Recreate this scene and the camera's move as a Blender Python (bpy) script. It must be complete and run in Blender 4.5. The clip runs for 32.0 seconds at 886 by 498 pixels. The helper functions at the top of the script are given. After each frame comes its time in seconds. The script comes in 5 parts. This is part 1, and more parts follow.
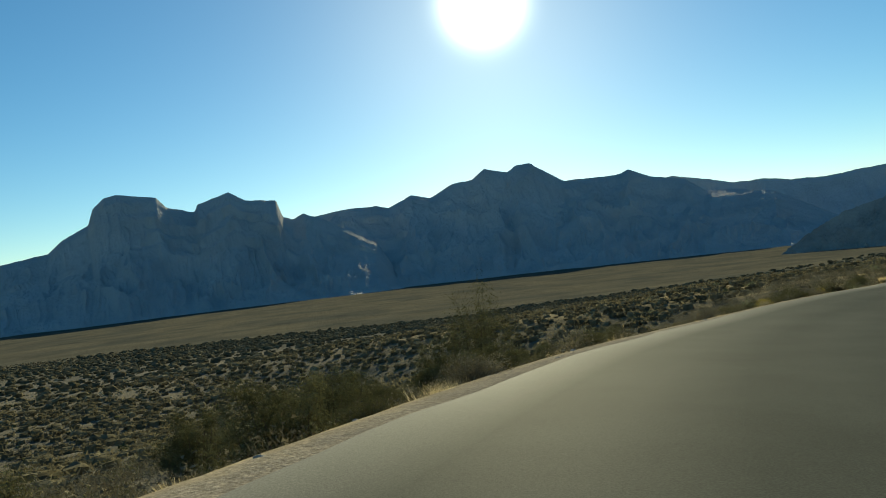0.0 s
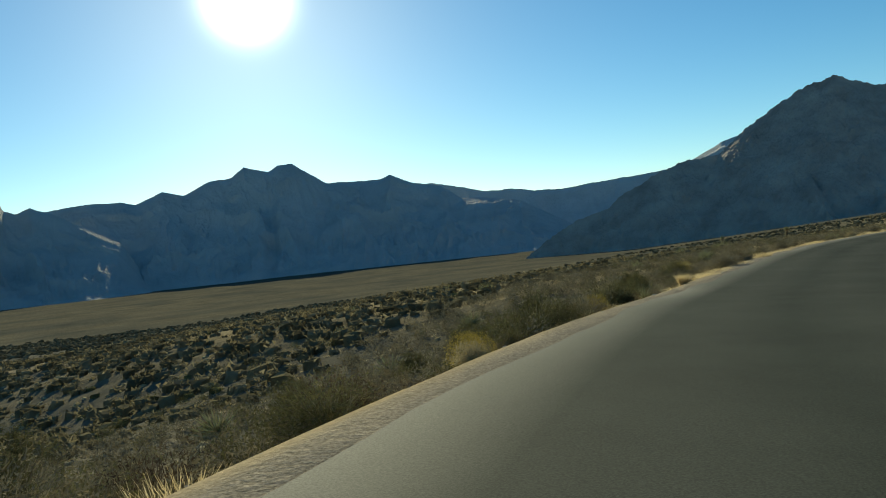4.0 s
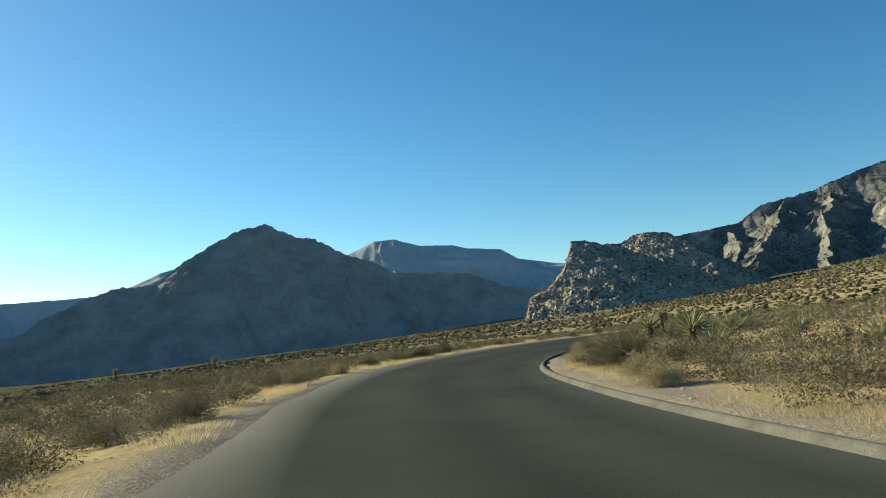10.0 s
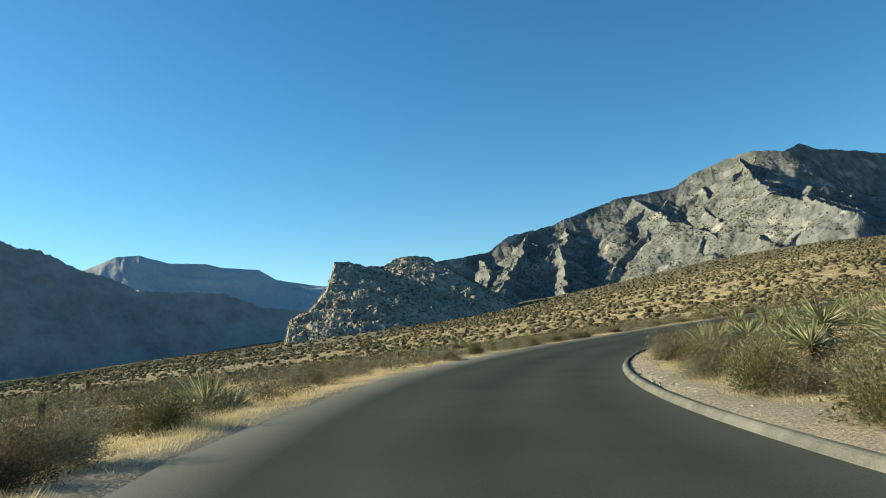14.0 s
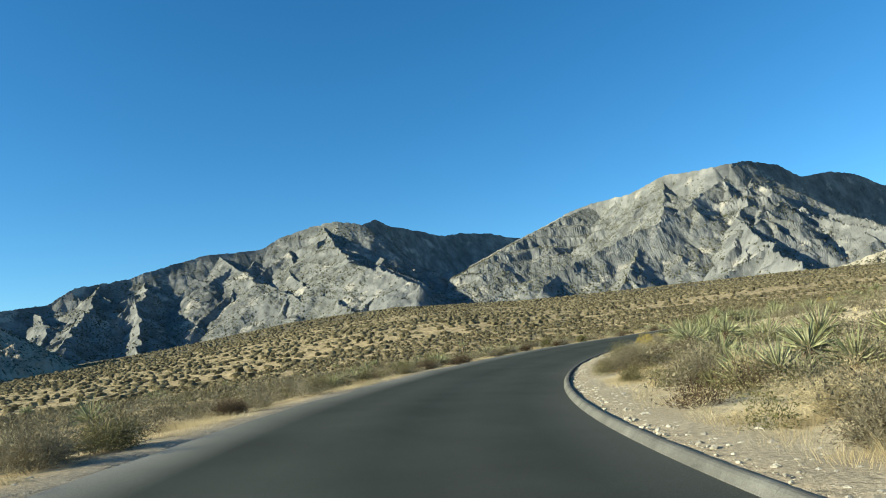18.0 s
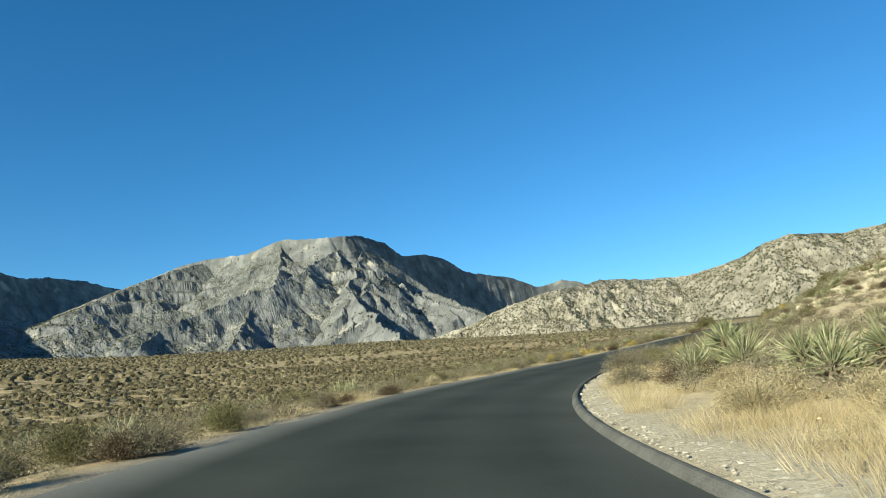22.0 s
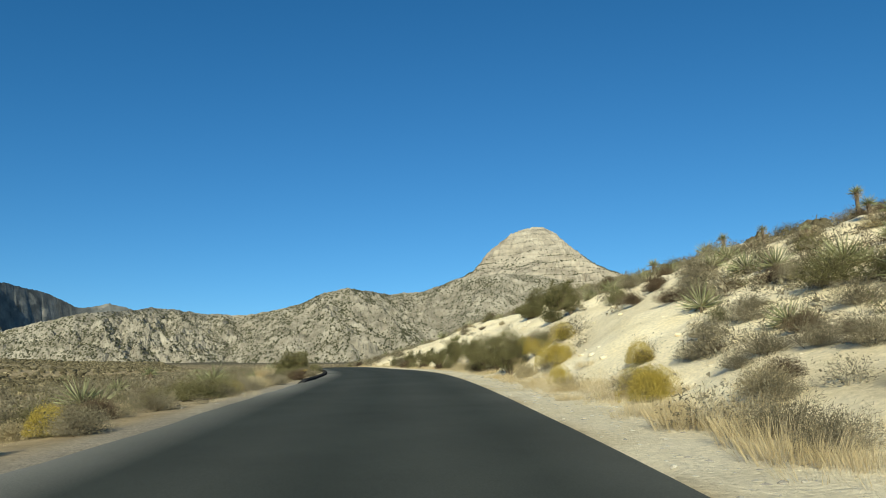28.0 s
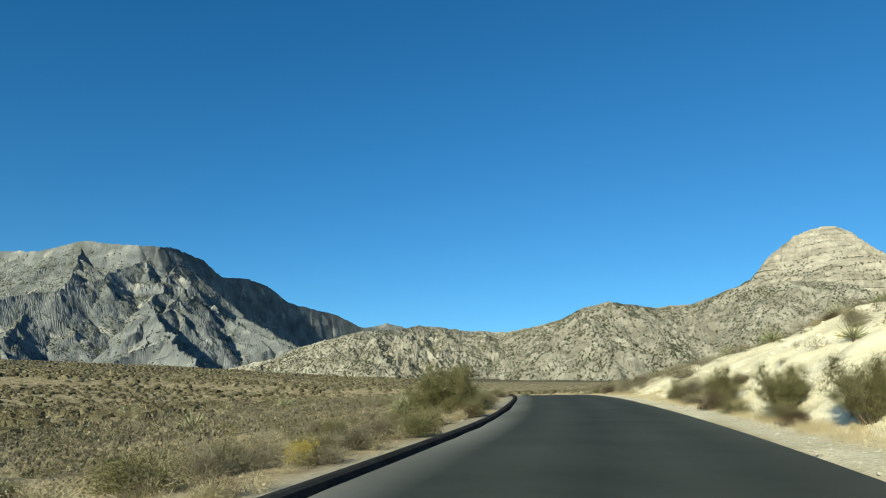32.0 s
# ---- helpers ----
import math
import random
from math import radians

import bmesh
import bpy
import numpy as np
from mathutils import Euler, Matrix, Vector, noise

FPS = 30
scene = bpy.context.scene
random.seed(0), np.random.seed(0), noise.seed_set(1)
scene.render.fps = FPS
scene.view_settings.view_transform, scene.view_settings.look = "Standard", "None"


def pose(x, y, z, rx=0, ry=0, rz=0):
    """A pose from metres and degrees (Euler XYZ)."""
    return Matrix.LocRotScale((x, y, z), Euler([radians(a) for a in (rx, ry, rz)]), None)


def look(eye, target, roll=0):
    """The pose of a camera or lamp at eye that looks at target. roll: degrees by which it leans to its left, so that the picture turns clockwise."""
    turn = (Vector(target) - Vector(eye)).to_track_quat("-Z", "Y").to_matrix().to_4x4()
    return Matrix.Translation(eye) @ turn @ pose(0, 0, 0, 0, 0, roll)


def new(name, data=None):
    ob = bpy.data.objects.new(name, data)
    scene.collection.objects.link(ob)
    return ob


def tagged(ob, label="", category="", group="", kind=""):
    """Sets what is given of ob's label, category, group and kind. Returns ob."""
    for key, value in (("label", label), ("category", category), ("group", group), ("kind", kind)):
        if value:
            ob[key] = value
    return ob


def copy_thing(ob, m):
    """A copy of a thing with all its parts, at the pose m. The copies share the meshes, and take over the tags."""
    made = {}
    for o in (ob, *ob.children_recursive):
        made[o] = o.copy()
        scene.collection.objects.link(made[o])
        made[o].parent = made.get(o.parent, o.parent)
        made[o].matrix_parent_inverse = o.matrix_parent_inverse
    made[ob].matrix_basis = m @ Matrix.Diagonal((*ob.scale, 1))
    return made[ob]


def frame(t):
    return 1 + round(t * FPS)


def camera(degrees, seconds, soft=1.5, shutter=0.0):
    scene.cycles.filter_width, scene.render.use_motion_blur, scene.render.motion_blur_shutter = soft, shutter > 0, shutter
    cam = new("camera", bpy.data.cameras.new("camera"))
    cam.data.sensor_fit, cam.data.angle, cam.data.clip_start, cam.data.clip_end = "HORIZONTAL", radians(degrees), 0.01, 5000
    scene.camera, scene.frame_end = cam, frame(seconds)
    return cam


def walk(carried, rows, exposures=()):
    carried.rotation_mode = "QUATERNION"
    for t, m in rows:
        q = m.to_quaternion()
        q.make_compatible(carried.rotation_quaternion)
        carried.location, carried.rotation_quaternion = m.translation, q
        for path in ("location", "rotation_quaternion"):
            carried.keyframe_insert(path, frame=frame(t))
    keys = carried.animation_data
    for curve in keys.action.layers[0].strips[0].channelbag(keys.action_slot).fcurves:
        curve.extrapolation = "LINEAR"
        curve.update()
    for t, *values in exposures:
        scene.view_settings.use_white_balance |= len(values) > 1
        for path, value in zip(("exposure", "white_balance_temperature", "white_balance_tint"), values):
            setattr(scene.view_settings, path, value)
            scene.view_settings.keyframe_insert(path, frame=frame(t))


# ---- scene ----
cam = camera(63.14, 32.0, 1.0)
PATH = [
    (0, (-0.025, 0.026, 5.562), (0.313, 1.996, 5.605), -6.36),
    (0.5, (1.712, 3.294, 5.302), (2.138, 5.248, 5.349), -6.32),
    (1, (3.526, 6.441, 5.036), (4.039, 8.374, 5.075), -6.30),
    (1.5, (5.402, 9.454, 4.764), (5.981, 11.368, 4.783), -5.95),
    (2, (7.384, 12.414, 4.503), (7.991, 14.319, 4.509), -5.91),
    (2.5, (9.466, 15.32, 4.243), (10.127, 17.208, 4.230), -5.70),
    (3, (11.659, 18.185, 3.999), (12.391, 20.046, 3.967), -5.30),
    (3.5, (13.965, 20.982, 3.759), (14.794, 22.802, 3.728), -5.60),
    (4, (16.366, 23.678, 3.533), (17.313, 25.439, 3.515), -5.82),
    (4.5, (18.825, 26.227, 3.328), (19.866, 27.935, 3.327), -5.46),
    (6.5, (29.229, 35.18, 2.730), (30.52, 36.707, 2.762), -4.98),
    (7, (31.987, 37.192, 2.579), (33.334, 38.669, 2.629), -4.92),
    (7.5, (34.806, 39.137, 2.418), (36.325, 40.437, 2.480), -5.09),
    (8, (37.683, 41.023, 2.287), (39.396, 42.049, 2.392), -4.75),
    (8.5, (40.607, 42.854, 2.191), (42.439, 43.645, 2.325), -5.39),
    (9, (43.593, 44.646, 2.131), (45.474, 45.31, 2.277), -5.43),
    (9.5, (46.675, 46.411, 2.091), (48.556, 47.061, 2.288), -4.19),
    (10, (49.932, 48.166, 2.040), (51.818, 48.793, 2.261), -3.47),
    (10.5, (53.333, 49.873, 2.003), (55.228, 50.474, 2.223), -3.01),
    (11, (56.863, 51.521, 1.954), (58.77, 52.084, 2.173), -3.23),
    (11.5, (60.506, 53.086, 1.910), (62.429, 53.589, 2.131), -3.37),
    (12, (64.305, 54.544, 1.872), (66.244, 54.976, 2.097), -2.97),
    (12.5, (68.319, 55.858, 1.809), (70.277, 56.2, 2.032), -3.17),
    (13, (72.57, 56.975, 1.759), (74.544, 57.204, 1.985), -3.40),
    (13.5, (77.014, 57.833, 1.742), (78.998, 57.937, 1.979), -3.72),
    (14, (81.621, 58.381, 1.724), (83.606, 58.356, 1.969), -3.57),
    (14.5, (86.401, 58.58, 1.724), (88.378, 58.42, 1.975), -3.23),
    (16.5, (106.226, 55.659, 1.812), (108.071, 54.952, 2.122), -3.52),
    (17, (111.155, 54.072, 1.850), (112.94, 53.228, 2.167), -4.23),
    (17.5, (116.058, 52.142, 1.901), (117.774, 51.167, 2.225), -4.67),
    (18, (120.962, 49.847, 1.967), (122.609, 48.762, 2.300), -4.47),
    (18.5, (125.835, 47.17, 2.084), (127.406, 45.98, 2.423), -4.45),
    (19, (130.603, 44.117, 2.247), (132.088, 42.821, 2.590), -4.88),
    (19.5, (135.21, 40.711, 2.447), (136.593, 39.312, 2.804), -5.71),
    (20, (139.599, 37.002, 2.642), (140.869, 35.502, 3.017), -6.36),
    (20.5, (143.734, 33.014, 2.845), (144.906, 31.442, 3.239), -5.81),
    (21, (147.566, 28.775, 3.090), (148.637, 27.136, 3.496), -5.15),
    (21.5, (151.049, 24.32, 3.384), (152.014, 22.619, 3.799), -4.84),
    (22, (154.159, 19.672, 3.700), (155.01, 17.912, 4.120), -4.55),
    (22.5, (156.904, 14.819, 4.014), (157.635, 13.007, 4.438), -4.36),
    (23, (159.285, 9.776, 4.320), (159.897, 7.921, 4.749), -4.17),
    (23.5, (161.287, 4.601, 4.624), (161.773, 2.709, 5.051), -4.26),
    (24, (162.914, -0.683, 4.937), (163.268, -2.604, 5.365), -4.57),
    (24.5, (164.164, -6.016, 5.274), (164.394, -7.955, 5.706), -4.56),
    (25, (165.057, -11.352, 5.623), (165.154, -13.302, 6.055), -4.85),
    (25.5, (165.632, -16.645, 6.007), (165.623, -18.598, 6.437), -5.10),
    (27.5, (165.496, -37.935, 7.740), (165.231, -39.865, 8.191), -2.59),
    (28, (165.092, -43.227, 8.228), (164.802, -45.152, 8.685), -2.02),
    (28.5, (164.622, -48.529, 8.735), (164.326, -50.453, 9.197), -1.72),
    (29, (164.15, -53.861, 9.239), (163.896, -55.786, 9.716), -0.93),
    (29.5, (163.714, -59.224, 9.741), (163.528, -61.151, 10.241), 0.33),
    (30, (163.326, -64.627, 10.248), (163.191, -66.556, 10.758), 1.20),
    (30.5, (162.989, -70.022, 10.749), (162.892, -71.952, 11.262), 1.07),
    (31, (162.713, -75.368, 11.197), (162.684, -77.302, 11.708), 0.96),
    (31.5, (162.505, -80.67, 11.637), (162.684, -82.596, 12.145), 0.60),
    (32, (162.366, -85.971, 12.119), (162.783, -87.859, 12.632), 0.25),
]
EXPOSURES = [(0, 0.5, 7900, -10), (4, 0.55, 7800, -10), (7, 0.6, 7800, -8), (9, 0.85, 7800, -6), (14, 1.1, 7400, -5), (19, 1.13, 6550, -4), (23, 0.85, 6500, -4), (25, 0.68, 6500, -4), (28, 0.42, 6500, -3), (30, 0.36, 6400, -3), (32, 0.6, 6300, -7)]
walk(cam, [(t, look(eye, target, roll)) for t, eye, target, roll in PATH], EXPOSURES)

# ---- world ----
SUN_AZ, SUN_EL = radians(15.0), radians(19.6)
SUN_DIR = Vector((math.sin(SUN_AZ) * math.cos(SUN_EL), math.cos(SUN_AZ) * math.cos(SUN_EL), math.sin(SUN_EL)))

world = bpy.data.worlds.new("desert_sky")
scene.world = world
world.use_nodes = True
wn, wl = world.node_tree.nodes, world.node_tree.links
wn.clear()
sky = wn.new("ShaderNodeTexSky")
sky.sky_type = "NISHITA"
sky.sun_disc = False
sky.sun_elevation, sky.sun_rotation = SUN_EL, SUN_AZ
sky.altitude, sky.air_density, sky.dust_density, sky.ozone_density = 1100, 1.0, 0.3, 4.0
back = wn.new("ShaderNodeBackground")
back.inputs["Strength"].default_value = 0.09
deep = wn.new("ShaderNodeHueSaturation")
deep.inputs["Saturation"].default_value = 1.22
deep.inputs["Hue"].default_value = 0.501
wl.new(sky.outputs["Color"], deep.inputs["Color"])
wl.new(deep.outputs["Color"], back.inputs["Color"])
# the sun itself and the bright air round it
co = wn.new("ShaderNodeTexCoord")
dot = wn.new("ShaderNodeVectorMath")
dot.operation = "DOT_PRODUCT"
dot.inputs[1].default_value = SUN_DIR
wl.new(co.outputs["Generated"], dot.inputs[0])


def glow(power, strength):
    p = wn.new("ShaderNodeMath")
    p.operation = "POWER"
    p.use_clamp = True
    wl.new(dot.outputs["Value"], p.inputs[0])
    p.inputs[1].default_value = power
    m = wn.new("ShaderNodeMath")
    m.operation = "MULTIPLY"
    wl.new(p.outputs[0], m.inputs[0])
    m.inputs[1].default_value = strength
    return m.outputs[0]


total = wn.new("ShaderNodeMath")
wl.new(glow(1500, 4.0), total.inputs[0])
wl.new(glow(70, 0.07), total.inputs[1])
total2 = wn.new("ShaderNodeMath")
wl.new(total.outputs[0], total2.inputs[0])
wl.new(glow(4, 0.02), total2.inputs[1])
halo = wn.new("ShaderNodeBackground")
halo.inputs["Color"].default_value = (1.0, 0.97, 0.9, 1)
wl.new(total2.outputs[0], halo.inputs["Strength"])
both = wn.new("ShaderNodeAddShader")
wl.new(back.outputs[0], both.inputs[0])
wl.new(halo.outputs[0], both.inputs[1])
wout = wn.new("ShaderNodeOutputWorld")
wl.new(both.outputs[0], wout.inputs["Surface"])

sun = new("sun", bpy.data.lights.new("sun", "SUN"))
sun.data.energy, sun.data.angle, sun.data.color = 5.0, radians(0.53), (1.0, 0.90, 0.73)
sun.rotation_euler = (-SUN_DIR).to_track_quat("-Z", "Y").to_euler()


# ---- tools ----
def lattice(ix, iy, seed):
    n = (ix.astype(np.int64) * 374761393 + iy.astype(np.int64) * 668265263 + seed * 974634777) & 0xFFFFFFFF
    n = ((n ^ (n >> 13)) * 1274126177) & 0xFFFFFFFF
    n = n ^ (n >> 16)
    return (n & 0xFFFF) / 65535.0


def vnoise(x, y, seed=0):
    """Smooth value noise, 0 to 1."""
    fx, fy = np.floor(x), np.floor(y)
    ux, uy = x - fx, y - fy
    ux, uy = ux * ux * ux * (ux * (ux * 6 - 15) + 10), uy * uy * uy * (uy * (uy * 6 - 15) + 10)
    a, b = lattice(fx, fy, seed), lattice(fx + 1, fy, seed)
    c, d = lattice(fx, fy + 1, seed), lattice(fx + 1, fy + 1, seed)
    return (a + (b - a) * ux) * (1 - uy) + (c + (d - c) * ux) * uy


def fbm(x, y, octaves=5, seed=0, gain=0.5):
    total, amp, norm = 0.0, 1.0, 0.0
    for o in range(octaves):
        total = total + amp * (vnoise(x * 2**o + 17.3 * o, y * 2**o - 9.1 * o, seed + o) * 2 - 1)
        norm += amp
        amp *= gain
    return total / norm


def ridged(x, y, octaves=5, seed=0, gain=0.5):
    total, amp, norm = 0.0, 1.0, 0.0
    for o in range(octaves):
        r = 1 - np.abs(vnoise(x * 2**o + 5.7 * o, y * 2**o + 3.3 * o, seed + o) * 2 - 1)
        total = total + amp * r * r
        norm += amp
        amp *= gain
    return total / norm


def ramp01(v, a, b):
    u = np.clip((v - a) / (b - a), 0, 1)
    return u * u * (3 - 2 * u)


def mesh_from(name, verts, quads=None, tris=None, smooth=False):
    """A mesh from numpy arrays of vertices and of faces."""
    me = bpy.data.meshes.new(name)
    verts = np.asarray(verts, np.float32)
    nq = 0 if quads is None else len(quads)
    nt = 0 if tris is None else len(tris)
    me.vertices.add(len(verts))
    me.vertices.foreach_set("co", verts.ravel())
    loops = np.concatenate([np.asarray(f, np.int32).ravel() for f in (quads, tris) if f is not None and len(f)])
    me.loops.add(len(loops))
    me.loops.foreach_set("vertex_index", loops)
    me.polygons.add(nq + nt)
    starts = np.concatenate([np.arange(nq) * 4, nq * 4 + np.arange(nt) * 3]).astype(np.int32)
    me.polygons.foreach_set("loop_start", starts)
    me.polygons.foreach_set("use_smooth", np.full(nq + nt, smooth, bool))
    me.update(calc_edges=True)
    return me


def grid_quads(n, m):
    i, j = np.meshgrid(np.arange(n - 1), np.arange(m - 1), indexing="ij")
    a = (i * m + j).ravel()
    return np.stack([a, a + m, a + m + 1, a + 1], 1)


def attribute(me, name, values):
    at = me.attributes.new(name, "FLOAT", "POINT")
    at.data.foreach_set("value", np.asarray(values, np.float32).ravel())


def part(name, data, material, parent, label=""):
    """Links a mesh as one object under a thing or under a part."""
    me = data
    if isinstance(data, bmesh.types.BMesh):
        me = bpy.data.meshes.new(name)
        data.to_mesh(me)
        data.free()
    if material and not me.materials:
        me.materials.append(material)
    ob = new(name, me)
    ob.parent = parent
    if label:
        ob["label"] = label
    if name in ("rosette", "dry_skirt", "foliage", "branchwork", "crown", "flower_cover", "tuft"):
        ob["kind"] = "stuff"
    return ob


# ---- materials ----
def material(name, rough=0.9):
    m = bpy.data.materials.new(name)
    m.use_nodes = True
    n, l = m.node_tree.nodes, m.node_tree.links
    b = n["Principled BSDF"]
    b.inputs["Roughness"].default_value = rough
    b.inputs["Specular IOR Level"].default_value = 0.0
    return m, n, l, b


def tex_noise(n, l, scale, detail=4, rough=0.55, vector=None):
    t = n.new("ShaderNodeTexNoise")
    t.inputs["Scale"].default_value, t.inputs["Detail"].default_value, t.inputs["Roughness"].default_value = scale, detail, rough
    if vector is not None:
        l.new(vector, t.inputs["Vector"])
    return t.outputs["Fac"]


def tex_dots(n, l, scale, vector):
    t = n.new("ShaderNodeTexVoronoi")
    t.inputs["Scale"].default_value = scale
    l.new(vector, t.inputs["Vector"])
    return t.outputs["Distance"]


def ramp(n, l, fac, stops):
    r = n.new("ShaderNodeValToRGB")
    e = r.color_ramp.elements
    while len(e) < len(stops):
        e.new(0.5)
    for k, (at, colour) in zip(e, stops):
        k.position = at
        k.color = (*colour, 1)
    l.new(fac, r.inputs["Fac"])
    return r.outputs["Color"]


def mix(n, l, fac, a, b, mode="MIX"):
    m = n.new("ShaderNodeMix")
    m.data_type, m.blend_type = "RGBA", mode
    if isinstance(fac, (int, float)):
        m.inputs["Factor"].default_value = fac
    else:
        l.new(fac, m.inputs["Factor"])
    for sock, v in ((m.inputs[6], a), (m.inputs[7], b)):
        if isinstance(v, tuple):
            sock.default_value = (*v, 1)
        else:
            l.new(v, sock)
    return m.outputs[2]


def bump(n, l, b, height, strength, distance):
    k = n.new("ShaderNodeBump")
    k.inputs["Strength"].default_value, k.inputs["Distance"].default_value = strength, distance
    l.new(height, k.inputs["Height"])
    l.new(k.outputs[0], b.inputs["Normal"])


def position(n):
    return n.new("ShaderNodeNewGeometry").outputs["Position"]


def reading(n, name):
    a = n.new("ShaderNodeAttribute")
    a.attribute_name = name
    return a.outputs["Fac"]


def mat_asphalt():
    m, n, l, b = material("asphalt", 0.75)
    p = position(n)
    big = tex_noise(n, l, 0.35, 3, 0.6, p)
    fine = tex_noise(n, l, 60, 3, 0.7, p)
    base = ramp(n, l, big, [(0.3, (0.035, 0.040, 0.035)), (0.7, (0.050, 0.056, 0.049))])
    grit = ramp(n, l, fine, [(0.35, (0.75, 0.75, 0.75)), (0.7, (1.25, 1.25, 1.22))])
    worn = mix(n, l, reading(n, "wear"), base, (0.25, 0.24, 0.21))
    l.new(mix(n, l, 1.0, worn, grit, "MULTIPLY"), b.inputs["Base Color"])
    b.inputs["Specular IOR Level"].default_value = 0.01
    bump(n, l, b, fine, 0.35, 0.01)
    return m


def mat_concrete(name, lo, hi):
    m, n, l, b = material(name, 0.85)
    p = position(n)
    base = ramp(n, l, tex_noise(n, l, 1.3, 5, 0.65, p), [(0.3, lo), (0.7, hi)])
    fine = tex_noise(n, l, 40, 4, 0.6, p)
    l.new(mix(n, l, 1.0, base, ramp(n, l, fine, [(0.3, (0.8, 0.8, 0.8)), (0.7, (1.15, 1.15, 1.15))]), "MULTIPLY"), b.inputs["Base Color"])
    bump(n, l, b, fine, 0.4, 0.02)
    return m


def mat_ground():
    m, n, l, b = material("desert_ground", 0.95)
    p = position(n)
    mid = tex_noise(n, l, 0.5, 5, 0.65, p)
    fine = tex_noise(n, l, 9, 5, 0.7, p)
    soil = ramp(n, l, mid, [(0.3, (0.28, 0.215, 0.125)), (0.55, (0.40, 0.315, 0.19)), (0.75, (0.53, 0.43, 0.28))])
    sand = ramp(n, l, mid, [(0.3, (0.80, 0.69, 0.45)), (0.7, (0.93, 0.83, 0.60))])
    gravel = ramp(n, l, tex_noise(n, l, 25, 3, 0.7, p), [(0.35, (0.13, 0.118, 0.10)), (0.65, (0.33, 0.295, 0.25))])
    scrub = ramp(n, l, tex_dots(n, l, 0.55, p), [(0.30, (0.075, 0.068, 0.042)), (0.62, (0.38, 0.305, 0.185))])
    c = mix(n, l, reading(n, "scrub"), soil, scrub)
    brush = ramp(n, l, tex_noise(n, l, 0.02, 5, 0.7, p), [(0.3, (0.052, 0.054, 0.048)), (0.7, (0.092, 0.092, 0.078))])
    c = mix(n, l, reading(n, "thicket"), c, brush)
    c = mix(n, l, reading(n, "bank"), c, sand)
    c = mix(n, l, reading(n, "gravel"), c, gravel)
    c = mix(n, l, 1.0, c, ramp(n, l, fine, [(0.3, (0.78, 0.78, 0.78)), (0.7, (1.18, 1.17, 1.15))]), "MULTIPLY")
    l.new(c, b.inputs["Base Color"])
    w = n.new("ShaderNodeTexWave")
    w.wave_type, w.bands_direction = "BANDS", "Z"
    w.inputs["Scale"].default_value, w.inputs["Distortion"].default_value, w.inputs["Detail"].default_value = 0.7, 9.0, 5
    w.inputs["Detail Scale"].default_value = 1.5
    l.new(p, w.inputs["Vector"])
    ledge = n.new("ShaderNodeMath")
    ledge.operation = "MULTIPLY"
    l.new(w.outputs["Fac"], ledge.inputs[0])
    l.new(reading(n, "ledge"), ledge.inputs[1])
    lift = n.new("ShaderNodeMath")
    lift.operation = "MULTIPLY_ADD"
    l.new(ledge.outputs[0], lift.inputs[0])
    lift.inputs[1].default_value = 0.15
    l.new(fine, lift.inputs[2])
    bump(n, l, b, lift.outputs[0], 0.55, 0.09)
    return m


def mat_rock(name, dark, mid, light, scale, scrub=0.0, band=0.0, patch=None, dot=0.16, relief=0.9):
    """Bare rock with patches, optional strata and optional specks of scrub."""
    m, n, l, b = material(name, 0.95)
    p = position(n)
    big = tex_noise(n, l, scale, 6, 0.65, p)
    c = ramp(n, l, big, [(0.3, dark), (0.5, mid), (0.72, light)])
    if patch:
        c = mix(n, l, ramp(n, l, tex_noise(n, l, scale * 0.6, 4, 0.6, p), [(0.59, (0, 0, 0)), (0.66, (1, 1, 1))]), c, patch)
    if band:
        w = n.new("ShaderNodeTexWave")
        w.wave_type, w.bands_direction = "BANDS", "Z"
        w.inputs["Scale"].default_value, w.inputs["Distortion"].default_value, w.inputs["Detail"].default_value = band, 4.0, 4
        l.new(p, w.inputs["Vector"])
        c = mix(n, l, 0.2, c, ramp(n, l, w.outputs["Fac"], [(0.05, (0.5, 0.48, 0.45)), (0.45, (1.1, 1.08, 1.05))]), "MULTIPLY")
    if scrub:
        dots = tex_dots(n, l, dot, p)
        cover = reading(n, "scrub")
        keep = n.new("ShaderNodeMath")
        keep.operation = "MULTIPLY"
        l.new(ramp(n, l, dots, [(0.30, (1, 1, 1)), (0.48, (0, 0, 0))]), keep.inputs[0])
        l.new(cover, keep.inputs[1])
        c = mix(n, l, keep.outputs[0], c, (0.09, 0.09, 0.06))
    l.new(c, b.inputs["Base Color"])
    bump(n, l, b, tex_noise(n, l, scale * 7, 8, 0.75, p), relief, 0.08 / scale)
    return m


